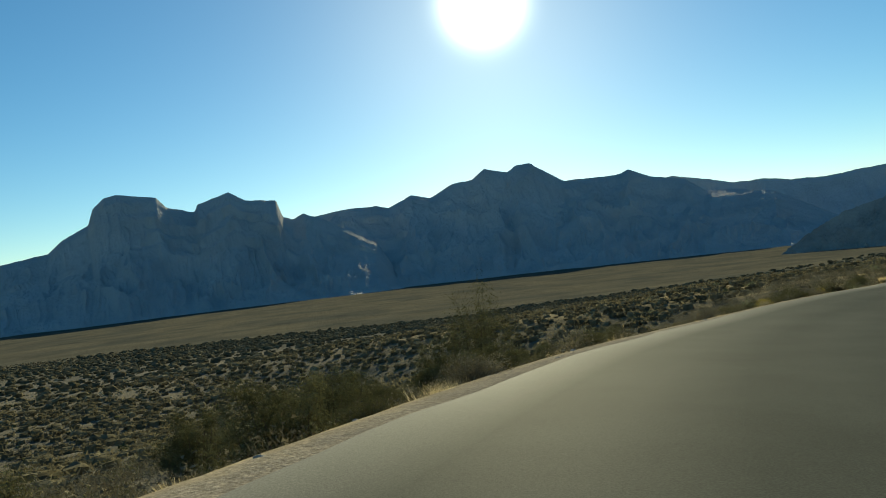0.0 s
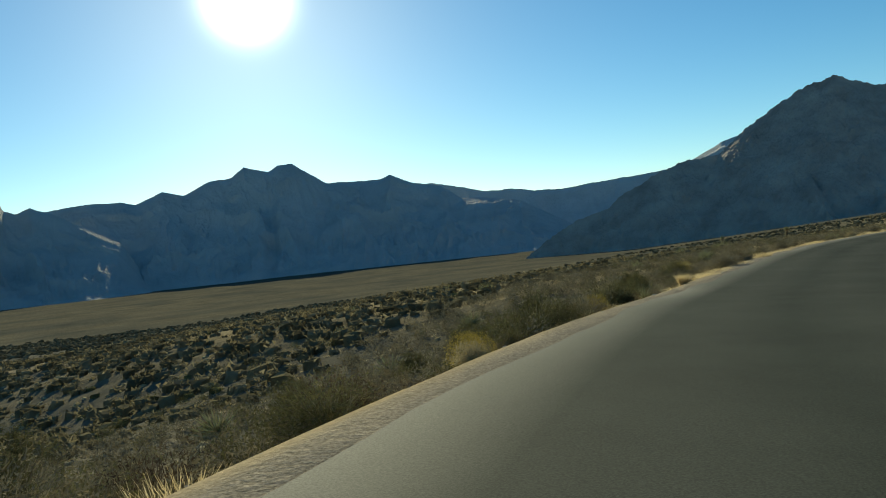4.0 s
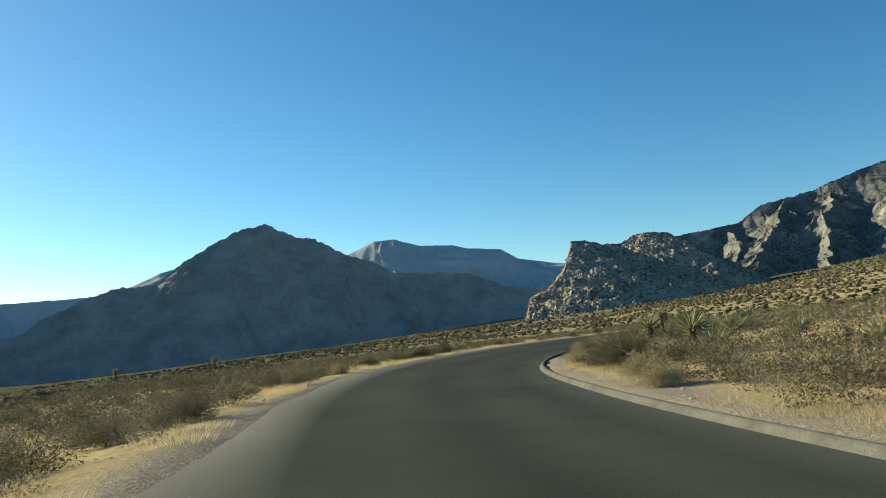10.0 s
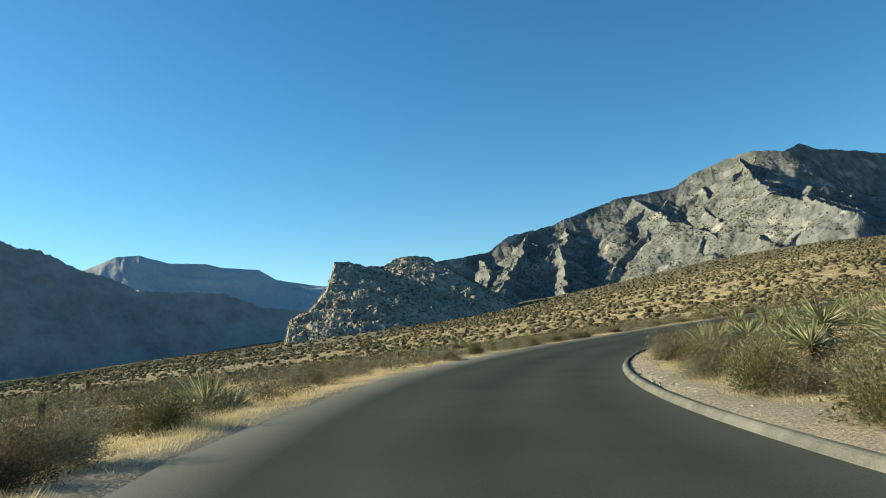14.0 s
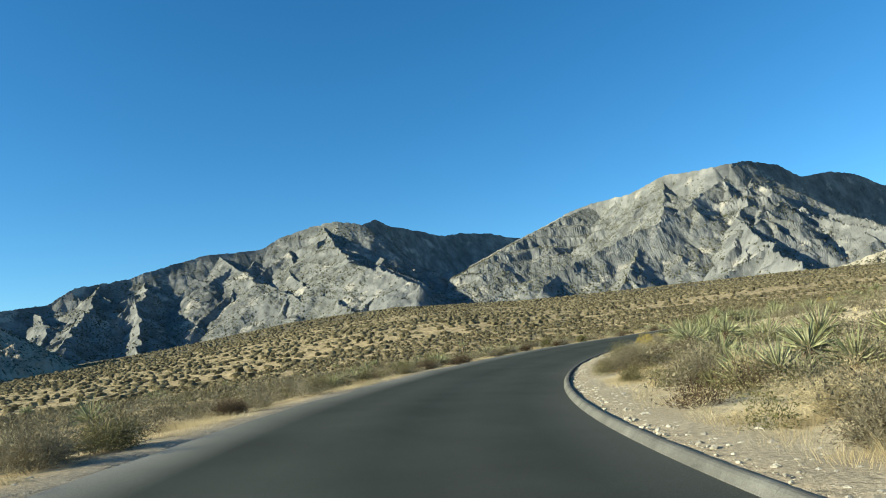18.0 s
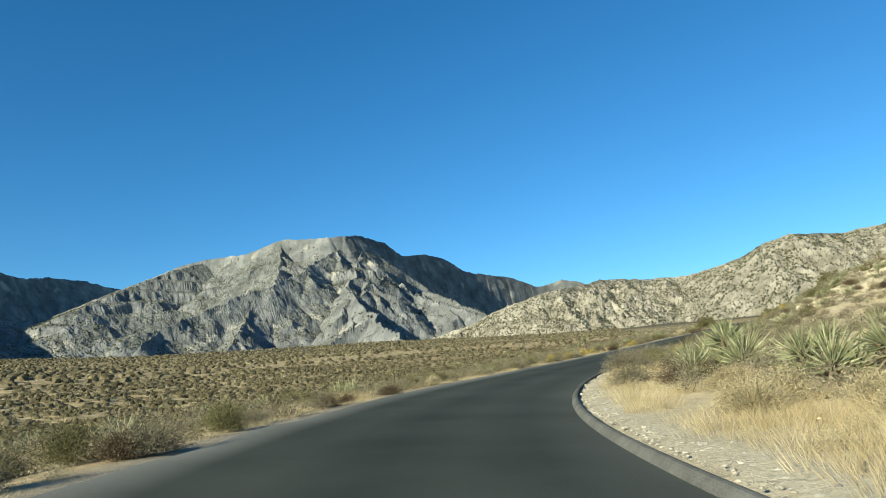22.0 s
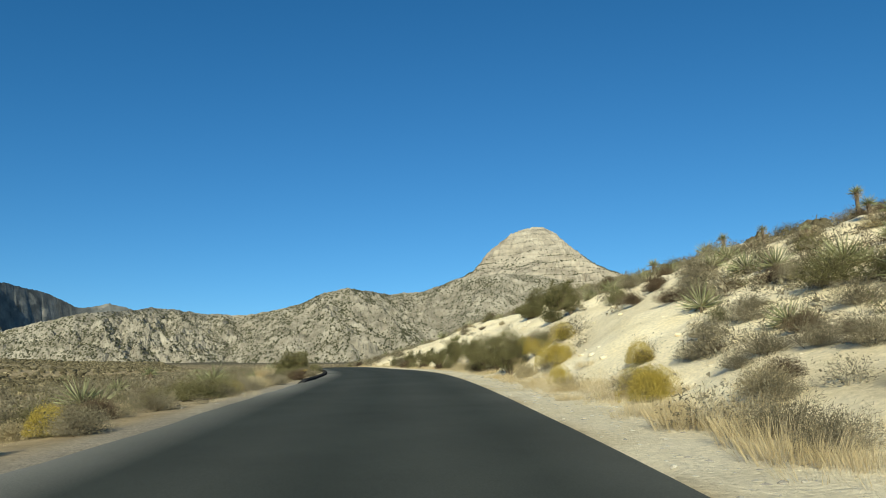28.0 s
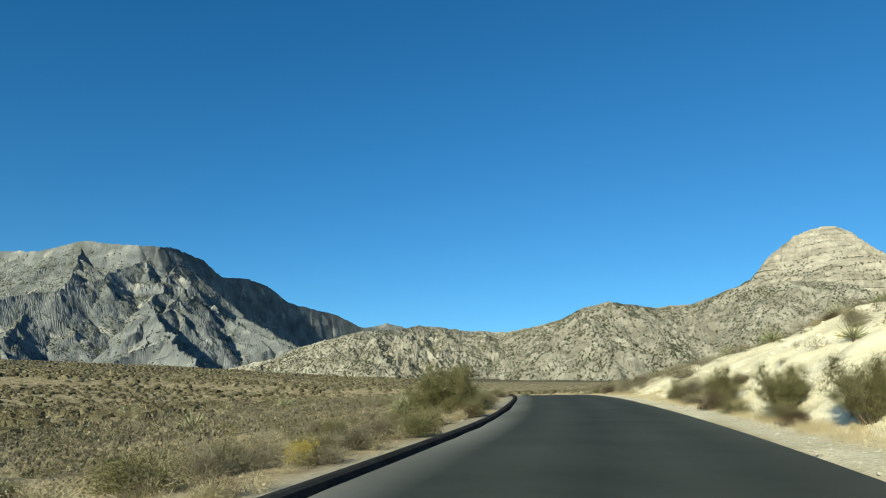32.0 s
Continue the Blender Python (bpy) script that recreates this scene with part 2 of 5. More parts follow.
def mat_leaf(name, a, b_, c, scale=1.2, rough=0.8, through_light=0.15):
    """Dry leaves and twigs, varied from plant to plant and from twig to twig."""
    m, n, l, b = material(name, rough)
    g = n.new("ShaderNodeNewGeometry")
    col = ramp(n, l, tex_noise(n, l, scale, 2, 0.5, g.outputs["Position"]), [(0.32, a), (0.5, b_), (0.68, c)])
    tone = ramp(n, l, g.outputs["Random Per Island"], [(0.0, (0.75, 0.75, 0.75)), (1.0, (1.25, 1.25, 1.22))])
    shade = mix(n, l, 1.0, col, tone, "MULTIPLY")
    l.new(shade, b.inputs["Base Color"])
    if through_light:
        t = n.new("ShaderNodeBsdfTranslucent")
        l.new(shade, t.inputs["Color"])
        k = n.new("ShaderNodeMixShader")
        k.inputs["Fac"].default_value = through_light
        l.new(b.outputs[0], k.inputs[1])
        l.new(t.outputs[0], k.inputs[2])
        l.new(k.outputs[0], n["Material Output"].inputs["Surface"])
    return m


ASPHALT = mat_asphalt()
CONCRETE = mat_concrete("kerb_concrete", (0.085, 0.084, 0.077), (0.16, 0.157, 0.142))
TARRED = mat_concrete("tarred_kerb", (0.025, 0.025, 0.025), (0.055, 0.054, 0.052))
GROUND = mat_ground()
SHRUB_GREY = mat_leaf("shrub_twigs", (0.112, 0.097, 0.065), (0.172, 0.151, 0.104), (0.265, 0.235, 0.168))
SHRUB_BROWN = mat_leaf("shrub_brown_twigs", (0.062, 0.045, 0.03), (0.095, 0.07, 0.047), (0.14, 0.108, 0.074))
SHRUB_STRAW = mat_leaf("shrub_straw_twigs", (0.27, 0.225, 0.135), (0.36, 0.305, 0.19), (0.45, 0.39, 0.26))
SHRUB_GREEN = mat_leaf("shrub_green_leaves", (0.082, 0.08, 0.037), (0.122, 0.115, 0.054), (0.18, 0.166, 0.085))
SHRUB_YELLOW = mat_leaf("rabbitbrush_flowers", (0.31, 0.24, 0.052), (0.39, 0.305, 0.075), (0.46, 0.37, 0.135))
SCRUB_FAR = mat_leaf("open_scrub_twigs", (0.094, 0.08, 0.048), (0.152, 0.131, 0.081), (0.25, 0.215, 0.14), 0.5, 0.9, 0.3)
HILL_SCRUB = mat_leaf("hill_scrub_twigs", (0.05, 0.052, 0.034), (0.072, 0.072, 0.046), (0.105, 0.1, 0.064), 0.05, 0.9, 0.1)
GRASS_DRY = mat_leaf("dry_grass", (0.45, 0.36, 0.205), (0.54, 0.445, 0.275), (0.62, 0.53, 0.36), 1.2, 0.8, 0.45)
YUCCA_LEAF = mat_leaf("yucca_blades", (0.14, 0.15, 0.078), (0.22, 0.23, 0.125), (0.34, 0.335, 0.21), 2.5, 0.5)
YUCCA_DEAD = mat_leaf("yucca_dead_blades", (0.20, 0.16, 0.10), (0.28, 0.23, 0.15), (0.36, 0.30, 0.20), 2.5)
BARK = mat_leaf("bark", (0.07, 0.055, 0.04), (0.11, 0.085, 0.06), (0.15, 0.12, 0.09), 5, 0.9, 0.0)
STONE = mat_rock("roadside_stone", (0.22, 0.20, 0.165), (0.35, 0.32, 0.27), (0.48, 0.445, 0.38), 3.0)
PALE_STONE = mat_rock("pale_rubble_stone", (0.32, 0.29, 0.23), (0.43, 0.395, 0.32), (0.54, 0.50, 0.42), 3.0)
BANK_STONE = mat_rock("cream_bank_stone", (0.55, 0.48, 0.34), (0.68, 0.60, 0.44), (0.80, 0.73, 0.57), 3.0)

# ---- the road's line: x, y and height of its middle, about every 14 m ----
ROAD = np.array([
    (-21.5, -51.8, 7.49), (-17.5, -38.4, 6.78), (-12.5, -25.2, 6.06), (-6.4, -12.3, 5.30), (0.2, 0.1, 4.29),
    (7.6, 12.1, 3.24), (16.9, 22.7, 2.24), (27.5, 31.9, 1.56), (39.2, 39.8, 0.95), (51.3, 46.9, 0.73),
    (63.9, 53.0, 0.60), (77.3, 57.1, 0.47), (91.3, 58.0, 0.47), (105.1, 56.0, 0.55), (118.3, 51.5, 0.69),
    (130.5, 44.7, 1.01), (141.5, 35.9, 1.48), (151.0, 25.5, 2.10), (158.3, 13.6, 2.89), (163.4, 0.7, 3.65),
    (166.3, -13.0, 4.55), (167.0, -27.0, 5.59), (166.2, -41.0, 6.79), (164.8, -55.0, 8.10), (163.6, -69.0, 9.40),
    (162.7, -83.0, 10.59), (162.5, -97.1, 11.72), (162.8, -111.1, 12.81), (163.8, -125.1, 13.97), (165.2, -139.1, 15.11),
    (167.2, -153.1, 16.10), (169.8, -166.9, 16.65), (173.0, -180.6, 16.52), (176.6, -194.2, 16.02)])
HALF = 3.365


def spline(u):
    """Places on the road's middle by Catmull-Rom, u in steps."""
    i = np.clip(np.floor(u).astype(int), 0, len(ROAD) - 2)
    f = (u - i)[:, None]
    p0, p1, p2, p3 = (ROAD[np.clip(i + k, 0, len(ROAD) - 1)] for k in (-1, 0, 1, 2))
    return 0.5 * (2 * p1 + (p2 - p0) * f + (2 * p0 - 5 * p1 + 4 * p2 - p3) * f**2 + (3 * p1 - p0 - 3 * p2 + p3) * f**3)


LINE = spline(np.arange(0, 33, 1 / 14))
TANGENT = np.gradient(LINE[:, :2], axis=0)
TANGENT /= np.linalg.norm(TANGENT, axis=1)[:, None]
RIGHT = np.stack([TANGENT[:, 1], -TANGENT[:, 0]], 1)
ALONG = np.concatenate([[0], np.cumsum(np.hypot(*np.diff(LINE[:, :2], axis=0).T))])


def lean(s):
    """The road's fall to its left edge for each metre, along its way."""
    return np.interp(s, [0, 40, 80, 120, 160, 200, 240, 280, 320, 360, 400], [-.03, -.062, -.056, -.032, -.025, -.046, -.047, -.047, -.021, .009, .01])


def road_frame(x, y):
    """For places: the way along the road, the offset to its right and the road's height there."""
    x, y = np.asarray(x, float), np.asarray(y, float)
    s, d, z = (np.empty(x.size) for _ in range(3))
    fx, fy = x.ravel(), y.ravel()
    for a in range(0, fx.size, 20000):
        px, py = fx[a:a + 20000, None], fy[a:a + 20000, None]
        k = ((px - LINE[None, ::4, 0])**2 + (py - LINE[None, ::4, 1])**2).argmin(1) * 4
        off = np.stack([fx[a:a + 20000] - LINE[k, 0], fy[a:a + 20000] - LINE[k, 1]], 1)
        fwd = (off * TANGENT[k]).sum(1)
        k2 = np.clip(k + np.round(np.clip(fwd, -2.5, 2.5)).astype(int), 0, len(LINE) - 1)
        off = np.stack([fx[a:a + 20000] - LINE[k2, 0], fy[a:a + 20000] - LINE[k2, 1]], 1)
        fwd = np.clip((off * TANGENT[k2]).sum(1), -2, 2)
        side = (off * RIGHT[k2]).sum(1)
        far = np.hypot(off[:, 0], off[:, 1])
        d[a:a + 20000] = np.where(side < 0, -1, 1) * np.where(np.abs(fwd) < 1.9, np.abs(side), far)
        s[a:a + 20000] = ALONG[k2] + fwd
        z[a:a + 20000] = np.interp(ALONG[k2] + fwd, ALONG, LINE[:, 2])
    return s.reshape(x.shape), d.reshape(x.shape), z.reshape(x.shape)


def plain(x, y):
    """The wide slope on which the road lies, by its fall or rise in each compass direction."""
    dx, dy = x - 120.0, y - 20.0
    r = np.hypot(dx, dy)
    az = np.degrees(np.arctan2(dx, dy)) % 360
    rise = np.interp(az, [0, 30, 60, 80, 90, 100, 110, 118, 128, 147, 160, 180, 200, 240, 300, 360],
                     [-.065, -.045, -.012, .018, .034, .056, .084, .096, .092, .094, .088, .084, .10, .06, -.03, -.065])
    z = -3.5 + rise * r * (1 - 0.25 * ramp01(r, 1500, 4000))
    z = np.where((az > 300) | (az < 62), np.maximum(z, -44 - 0.009 * r), z)
    return z + 2.2 * fbm(x / 160, y / 160, 3, 31) * ramp01(r, 60, 300)


def ground_z(x, y, want=False):
    x, y = np.asarray(x, float), np.asarray(y, float)
    s, d, zr = road_frame(x, y)
    zr = zr + lean(s) * np.clip(d, -HALF, HALF)
    # outer side: a short fall, then the slope
    out = np.clip(-d - HALF, 0, None)
    steep = np.interp(s, [0, 60, 110, 125, 150, 330, 360, 460], [1.0, 1.0, 1.0, .35, .2, .12, .1, .1])
    left = zr - 0.05 - steep * (1.5 * ramp01(out, 0.6, 4.0) + np.clip(out - 3, 0, 60) * 0.13) - 0.025 * np.clip(out - 2, 0, 70)
    # inner side: a gentle rise, later a cut bank
    inn = np.clip(d - HALF, 0, None)
    gentle = zr - 0.03 + 0.115 * ramp01(inn, 0.17, 0.24) * ramp01(s, 82, 92) * (1 - ramp01(s, 298, 305)) + 0.075 * np.clip(inn - 1.0, 0, 30) + 0.02 * np.clip(inn - 31, 0, 200)
    cut = zr - 0.03 + np.interp(inn, [0, 2.2, 5, 11, 20, 40, 120], [0, 0.1, 2.0, 4.7, 7.4, 8.5, 8.7])
    k = ramp01(s, 298, 350) * (1 - 0.55 * ramp01(s, 385, 430))
    right = gentle * (1 - k) + cut * k
    near = np.where(d < 0, left, right)
    rough = fbm(x / 7, y / 7, 4, 5) * 0.45 + fbm(x / 1.3, y / 1.3, 3, 9) * 0.10
    near = near + rough * ramp01(np.abs(d), 4.2, 12)
    near = near + k * (d > 0) * ramp01(inn, 1.2, 3.0) * (1 - ramp01(inn, 16, 26)) * (0.30 * fbm(x / 2.2, y / 2.2, 3, 15) + 0.16 * (ridged(x / 1.6, y / 1.6, 2, 19) - 0.5))
    far = ramp01(np.abs(d), 35, 150)
    z = near * (1 - far) + (plain(x, y) + rough) * far
    z = np.where(np.abs(d) < HALF - 0.15, zr - 0.25, z)
    return (z, s, d) if want else z


# ---- ground ----
def spread(lo, hi, step, limit, growth):
    v = list(np.arange(lo, hi, step))
    g = step
    while v[-1] < limit:
        g *= growth
        v.append(v[-1] + g)
    g = step
    while v[0] > -limit:
        g *= growth
        v.insert(0, v[0] - g)
    return np.array(v)


gx, gy = spread(-20, 195, 0.55, 4700, 1.045), spread(-160, 85, 0.55, 4700, 1.045)
GX, GY = np.meshgrid(gx, gy, indexing="ij")
GZ, GS, GD = ground_z(GX, GY, True)
me = mesh_from("ground", np.stack([GX, GY, GZ], -1).reshape(-1, 3), grid_quads(len(gx), len(gy)), smooth=True)
dist_right = GD - HALF
bank_zone = (0.35 * ramp01(GS, 292, 318) + 0.65 * ramp01(GS, 314, 334)) * (1 - ramp01(GS, 400, 430)) * ramp01(dist_right, 0.8, 2.5) * (1 - 0.5 * ramp01(dist_right, 14, 30)) * (0.75 + 0.25 * ramp01(vnoise(GX / 5, GY / 5, 3), 0.25, 0.6))
attribute(me, "ledge", np.clip(bank_zone, 0, 1) * ramp01(dist_right, 2.2, 3.2))
bank_zone += 0.28 * ramp01(GD, 3.4, 4.5) * (1 - ramp01(GD, 8 + 10 * ramp01(GS, 220, 250), 16 + 18 * ramp01(GS, 220, 250))) * ramp01(GS, 145, 195) * (1 - ramp01(GS, 290, 310))
bank_zone += ramp01(GD, 3.3, 3.6) * (1 - ramp01(GD, 5.5, 7.0)) * ramp01(GS, 285, 305) * 0.8
bank_zone += 0.5 * ramp01(GD, 3.4, 3.6) * (1 - ramp01(GD, 4.3, 5.0)) * ramp01(GS, 228, 245) * (1 - ramp01(GS, 290, 310))
bank_zone += 0.25 * ramp01(-GD, 3.3, 3.5) * (1 - ramp01(-GD, 3.6, 4.2)) * ramp01(GS, 160, 190)
bank_zone += 0.5 * ramp01(-GD, 3.4, 3.7) * (1 - ramp01(-GD, 3.9, 4.5)) * ramp01(GS, 318, 335)
attribute(me, "bank", np.clip(bank_zone, 0, 1))
rubbly = ramp01(-GD, 3.0, 3.3) * (1 - ramp01(-GD, 3.9, 4.7)) * (1 - 0.2 * ramp01(GS, 150, 190))
rubbly += ramp01(GD, 3.0, 3.3) * (1 - ramp01(GD, 4.4, 5.6)) * ramp01(GS, 110, 140) * (1 - 0.4 * ramp01(GS, 160, 230)) * (1 - ramp01(GS, 278, 300))
rubbly += 0.3 * ramp01(-GD, 6, 14) * (1 - ramp01(GS, 100, 130)) * (1 - ramp01(GY, 90, 140))
rubbly += 0.45 * ramp01(GY, 90, 140) * (1 - ramp01(GY, 160, 320))
rubbly += 0.3 * ramp01(GD, 3.3, 3.6) * (1 - ramp01(GD, 4.6, 5.8)) * ramp01(GS, 285, 305)
attribute(me, "gravel", np.clip(rubbly, 0, 1) * 0.9)
cover = np.maximum(ramp01(GY - 0.35 * GX, 45, 220), 0.8 * ramp01(np.abs(GD), 350, 620))
cover = np.maximum(cover, 0.85 * ramp01(-GD, 4.3, 8) * (1 - ramp01(GS, 115, 145)))
attribute(me, "thicket", cover * (0.75 + 0.25 * vnoise(GX / 60, GY / 60, 61)))
attribute(me, "scrub", np.maximum(np.maximum(ramp01(np.abs(GD), 90, 220), 0.45 * ramp01(-GD, 6, 14)), 0.9 * ramp01(-GD, 5, 14) * (1 - ramp01(GS, 105, 135))))
me.materials.append(GROUND)
tagged(new("ground", me), "dry tan desert slope with pale soil and scattered scrub", "ground", kind="structure")

# ---- road ----
across = np.array([-HALF - 0.05, -HALF, -2.2, -1.1, 0, 1.1, 2.2, HALF, HALF + 0.05])
crown = np.array([-0.12, 0.0, 0.012, 0.022, 0.026, 0.022, 0.012, 0.0, -0.12])
edge_wave = fbm(ALONG[:, None] / 3.0, np.array([[0.0, 50.0]]), 3, 71) * 0.2
off = np.tile(across, (len(LINE), 1))
off[:, :2] += edge_wave[:, :1]
rv = np.empty((len(LINE), len(across), 3))
rv[:, :, :2] = LINE[:, None, :2] + RIGHT[:, None, :] * off[:, :, None]
rv[:, :, 2] = LINE[:, None, 2] + crown[None] + lean(ALONG)[:, None] * off
me = mesh_from("road", rv.reshape(-1, 3), grid_quads(len(LINE), len(across))[:, ::-1])
lane = np.tile(np.array([1.4, 0.85, 0.05, 0.10, 0.02, 0.10, 0.05, 0.2, 0.4]), (len(LINE), 1))
attribute(me, "wear", lane * (0.6 + 0.5 * vnoise(ALONG[:, None] / 6, off * 1.5, 12)))
me.materials.append(ASPHALT)
tagged(new("road", me), "smooth dark grey asphalt road curving round a hillside", "road", kind="structure")


def kerb(name, s0, s1, side, mat, label, prof, length):
    """A kerb along one edge of the road, cast in lengths with open joints between them."""
    root = tagged(new(name), label, "kerb", kind="structure")
    fine = np.arange(s0, s1, 0.5)
    prof = np.array(prof)
    for a in np.arange(s0, s1 - 0.5, length):
        st = np.linspace(a + 0.0015, min(a + length, s1) - 0.0015, 7)
        mid = np.stack([np.interp(st, ALONG, LINE[:, k]) for k in range(3)], 1)
        rt = np.stack([np.interp(st, ALONG, RIGHT[:, k]) for k in range(2)], 1)
        low = np.minimum(ramp01(st, s0, s0 + 2.0), 1 - ramp01(st, s1 - 2.0, s1))
        shift = 0.001 * math.sin(a * 3.7)
        v = np.empty((7, len(prof), 3))
        v[:, :, :2] = mid[:, None, :2] + side * rt[:, None, :] * (HALF - 0.02 + prof[None, :, 0] + shift)[:, :, None]
        v[:, :, 2] = mid[:, None, 2] + (lean(st) * side * HALF)[:, None] + np.where(prof[None, :, 1] > 0, prof[None, :, 1] * (0.15 + 0.85 * low[:, None]) + shift, prof[None, :, 1])
        q = grid_quads(7, len(prof))
        n = len(prof)
        caps = np.array([(0, i, i + 1) for i in range(1, n - 1)])
        caps = np.concatenate([caps, caps[:, ::-1] + 6 * n])
        me = mesh_from("kerb_length", v.reshape(-1, 3), q if side < 0 else q[:, ::-1], caps if side < 0 else caps[:, ::-1])
        part("kerb_length", me, mat, root)
    return root


kerb("kerb_inner", 84, 303, 1, CONCRETE, "weathered grey rolled concrete kerb along the inside of the bend", [(-0.03, -0.2), (0.0, 0.012), (0.025, 0.04), (0.055, 0.085), (0.085, 0.108), (0.12, 0.115), (0.165, 0.112), (0.19, 0.098), (0.195, -0.2)], 3.05)
kerb("kerb_outer", 343, 455, -1, TARRED, "low black tarred kerb along the outer road edge", [(-0.03, -0.2), (0.0, 0.02), (0.03, 0.09), (0.09, 0.125), (0.17, 0.13), (0.23, 0.11), (0.27, 0.05), (0.28, -0.2)], 6.1)


# ---- mountains ----
def mountain(name, eye, crest, r_front, r_crest, r_back, mat, label, seed, rough=1.0, cliff=0.0):
    """A range whose crest shows at given compass directions and heights (degrees) from the valley."""
    n_az, n_r, gully, crag, wide, bands = 420, 80, 2.6, 70.0, 3.0, 7.0
    ca = np.array([c[0] for c in crest])
    ce = np.array([c[1] for c in crest])
    az = np.linspace(ca[0] - wide, ca[-1] + wide, n_az)
    el = np.interp(az, ca, ce)
    edge = np.minimum(ramp01(az, ca[0] - wide, ca[0]), 1 - ramp01(az, ca[-1], ca[-1] + wide))
    el = el + 0.05 * fbm(az * 1.9, az * 0, 5, seed, 0.6) * edge
    x0, y0, z0 = eye
    u = np.concatenate([np.linspace(0, 1, n_r), 1 + np.linspace(0.05, 1, 12)])
    r = np.where(u <= 1, r_front + (r_crest - r_front) * u, r_crest + (r_back - r_crest) * (u - 1))
    AZ, U = np.meshgrid(az, u, indexing="ij")
    v = np.clip(U, 0, 1)
    body = np.sin(np.pi * v)
    R = np.array(np.broadcast_to(r, AZ.shape))
    R += min(r_crest - r_front, 900) * 0.10 * fbm(AZ / 4.5, U * 1.2, 3, seed + 3) * body
    X, Y = x0 + R * np.sin(np.radians(AZ)), y0 + R * np.cos(np.radians(AZ))
    zb = plain(X, Y) - 12
    top = z0 + r_crest * np.tan(np.radians(el))[:, None]
    rise = np.maximum(top - zb, 0) * edge[:, None]
    # talus spurs that run down the slope, broken cliffs above, gullies between
    g = r_crest * radians(gully)
    wx, wy = fbm(X / (1.7 * g), Y / (1.7 * g), 3, seed + 7), fbm(X / (1.7 * g), Y / (1.7 * g), 3, seed + 8)
    arc = np.radians(AZ) * r_crest
    ridge = ridged(arc / g + 0.55 * wx, R / (1.5 * g) + 0.55 * wy, 5, seed + 11, 0.41)
    spur = ridged(arc / (0.32 * g) + 0.5 * wy, R / (1.1 * g) + 0.5 * wx, 2, seed + 13, 0.4)
    stone = fbm(X / crag, Y / crag, 5, seed + 17, 0.6)
    shape = (1 - cliff) * v**1.1 + cliff * (0.74 * v**1.3 + 0.26 * ramp01(v + 0.15 * wx, 0.62, 0.92))
    h = shape + rough * (0.20 * (ridge - 0.45) * body**0.8 + 0.05 * (spur - 0.42) * ramp01(v, 0.0, 0.2) * (1 - ramp01(v, 0.35, 0.75)) + 0.02 * stone * ramp01(v, 0.02, 0.2) * (1 - ramp01(v, 0.8, 0.97)))
    stair = h * bands + 0.7 * wy
    stair = (np.floor(stair) + ramp01(stair - np.floor(stair), 0.35, 0.65) - 0.7 * wy) / bands
    where = ramp01(h, 0.43, 0.63) * ramp01(stone + wx, -0.35, 0.25) * (1 - ramp01(v, 0.85, 0.98))
    h = h + (stair - h) * 0.8 * min(1.0, cliff * 1.6) * where
    h = np.where(U > 1, 1 - ramp01(U, 1.0, 2.0), h)
    Z = zb + rise * np.clip(h, -0.03, 2)
    limit = z0 + R * np.tan(np.radians(el))[:, None] * np.where(U < 0.999, 0.91 + 0.088 * v, 1.0)
    Z = np.where(U < 1.0, np.minimum(Z, np.maximum(limit, zb)), Z)
    cover = np.clip((1.0 - v) * 2.2 + 0.7 * fbm(X / 150, Y / 150, 3, seed + 23), 0, 1)
    root = tagged(new(name), label, "mountain")
    P = np.stack([X, Y, Z], -1)
    cut = int(n_r * 0.5)
    for piece, a, z in (("foot_slope", 0, cut + 1), ("upper_slope", cut, n_r), ("back_slope", n_r - 1, P.shape[1])):
        me = mesh_from(piece, P[:, a:z].reshape(-1, 3), grid_quads(n_az, z - a)[:, ::-1])
        attribute(me, "scrub", cover[:, a:z])
        part(piece, me, mat, root)
    return root


SLOPES = {}


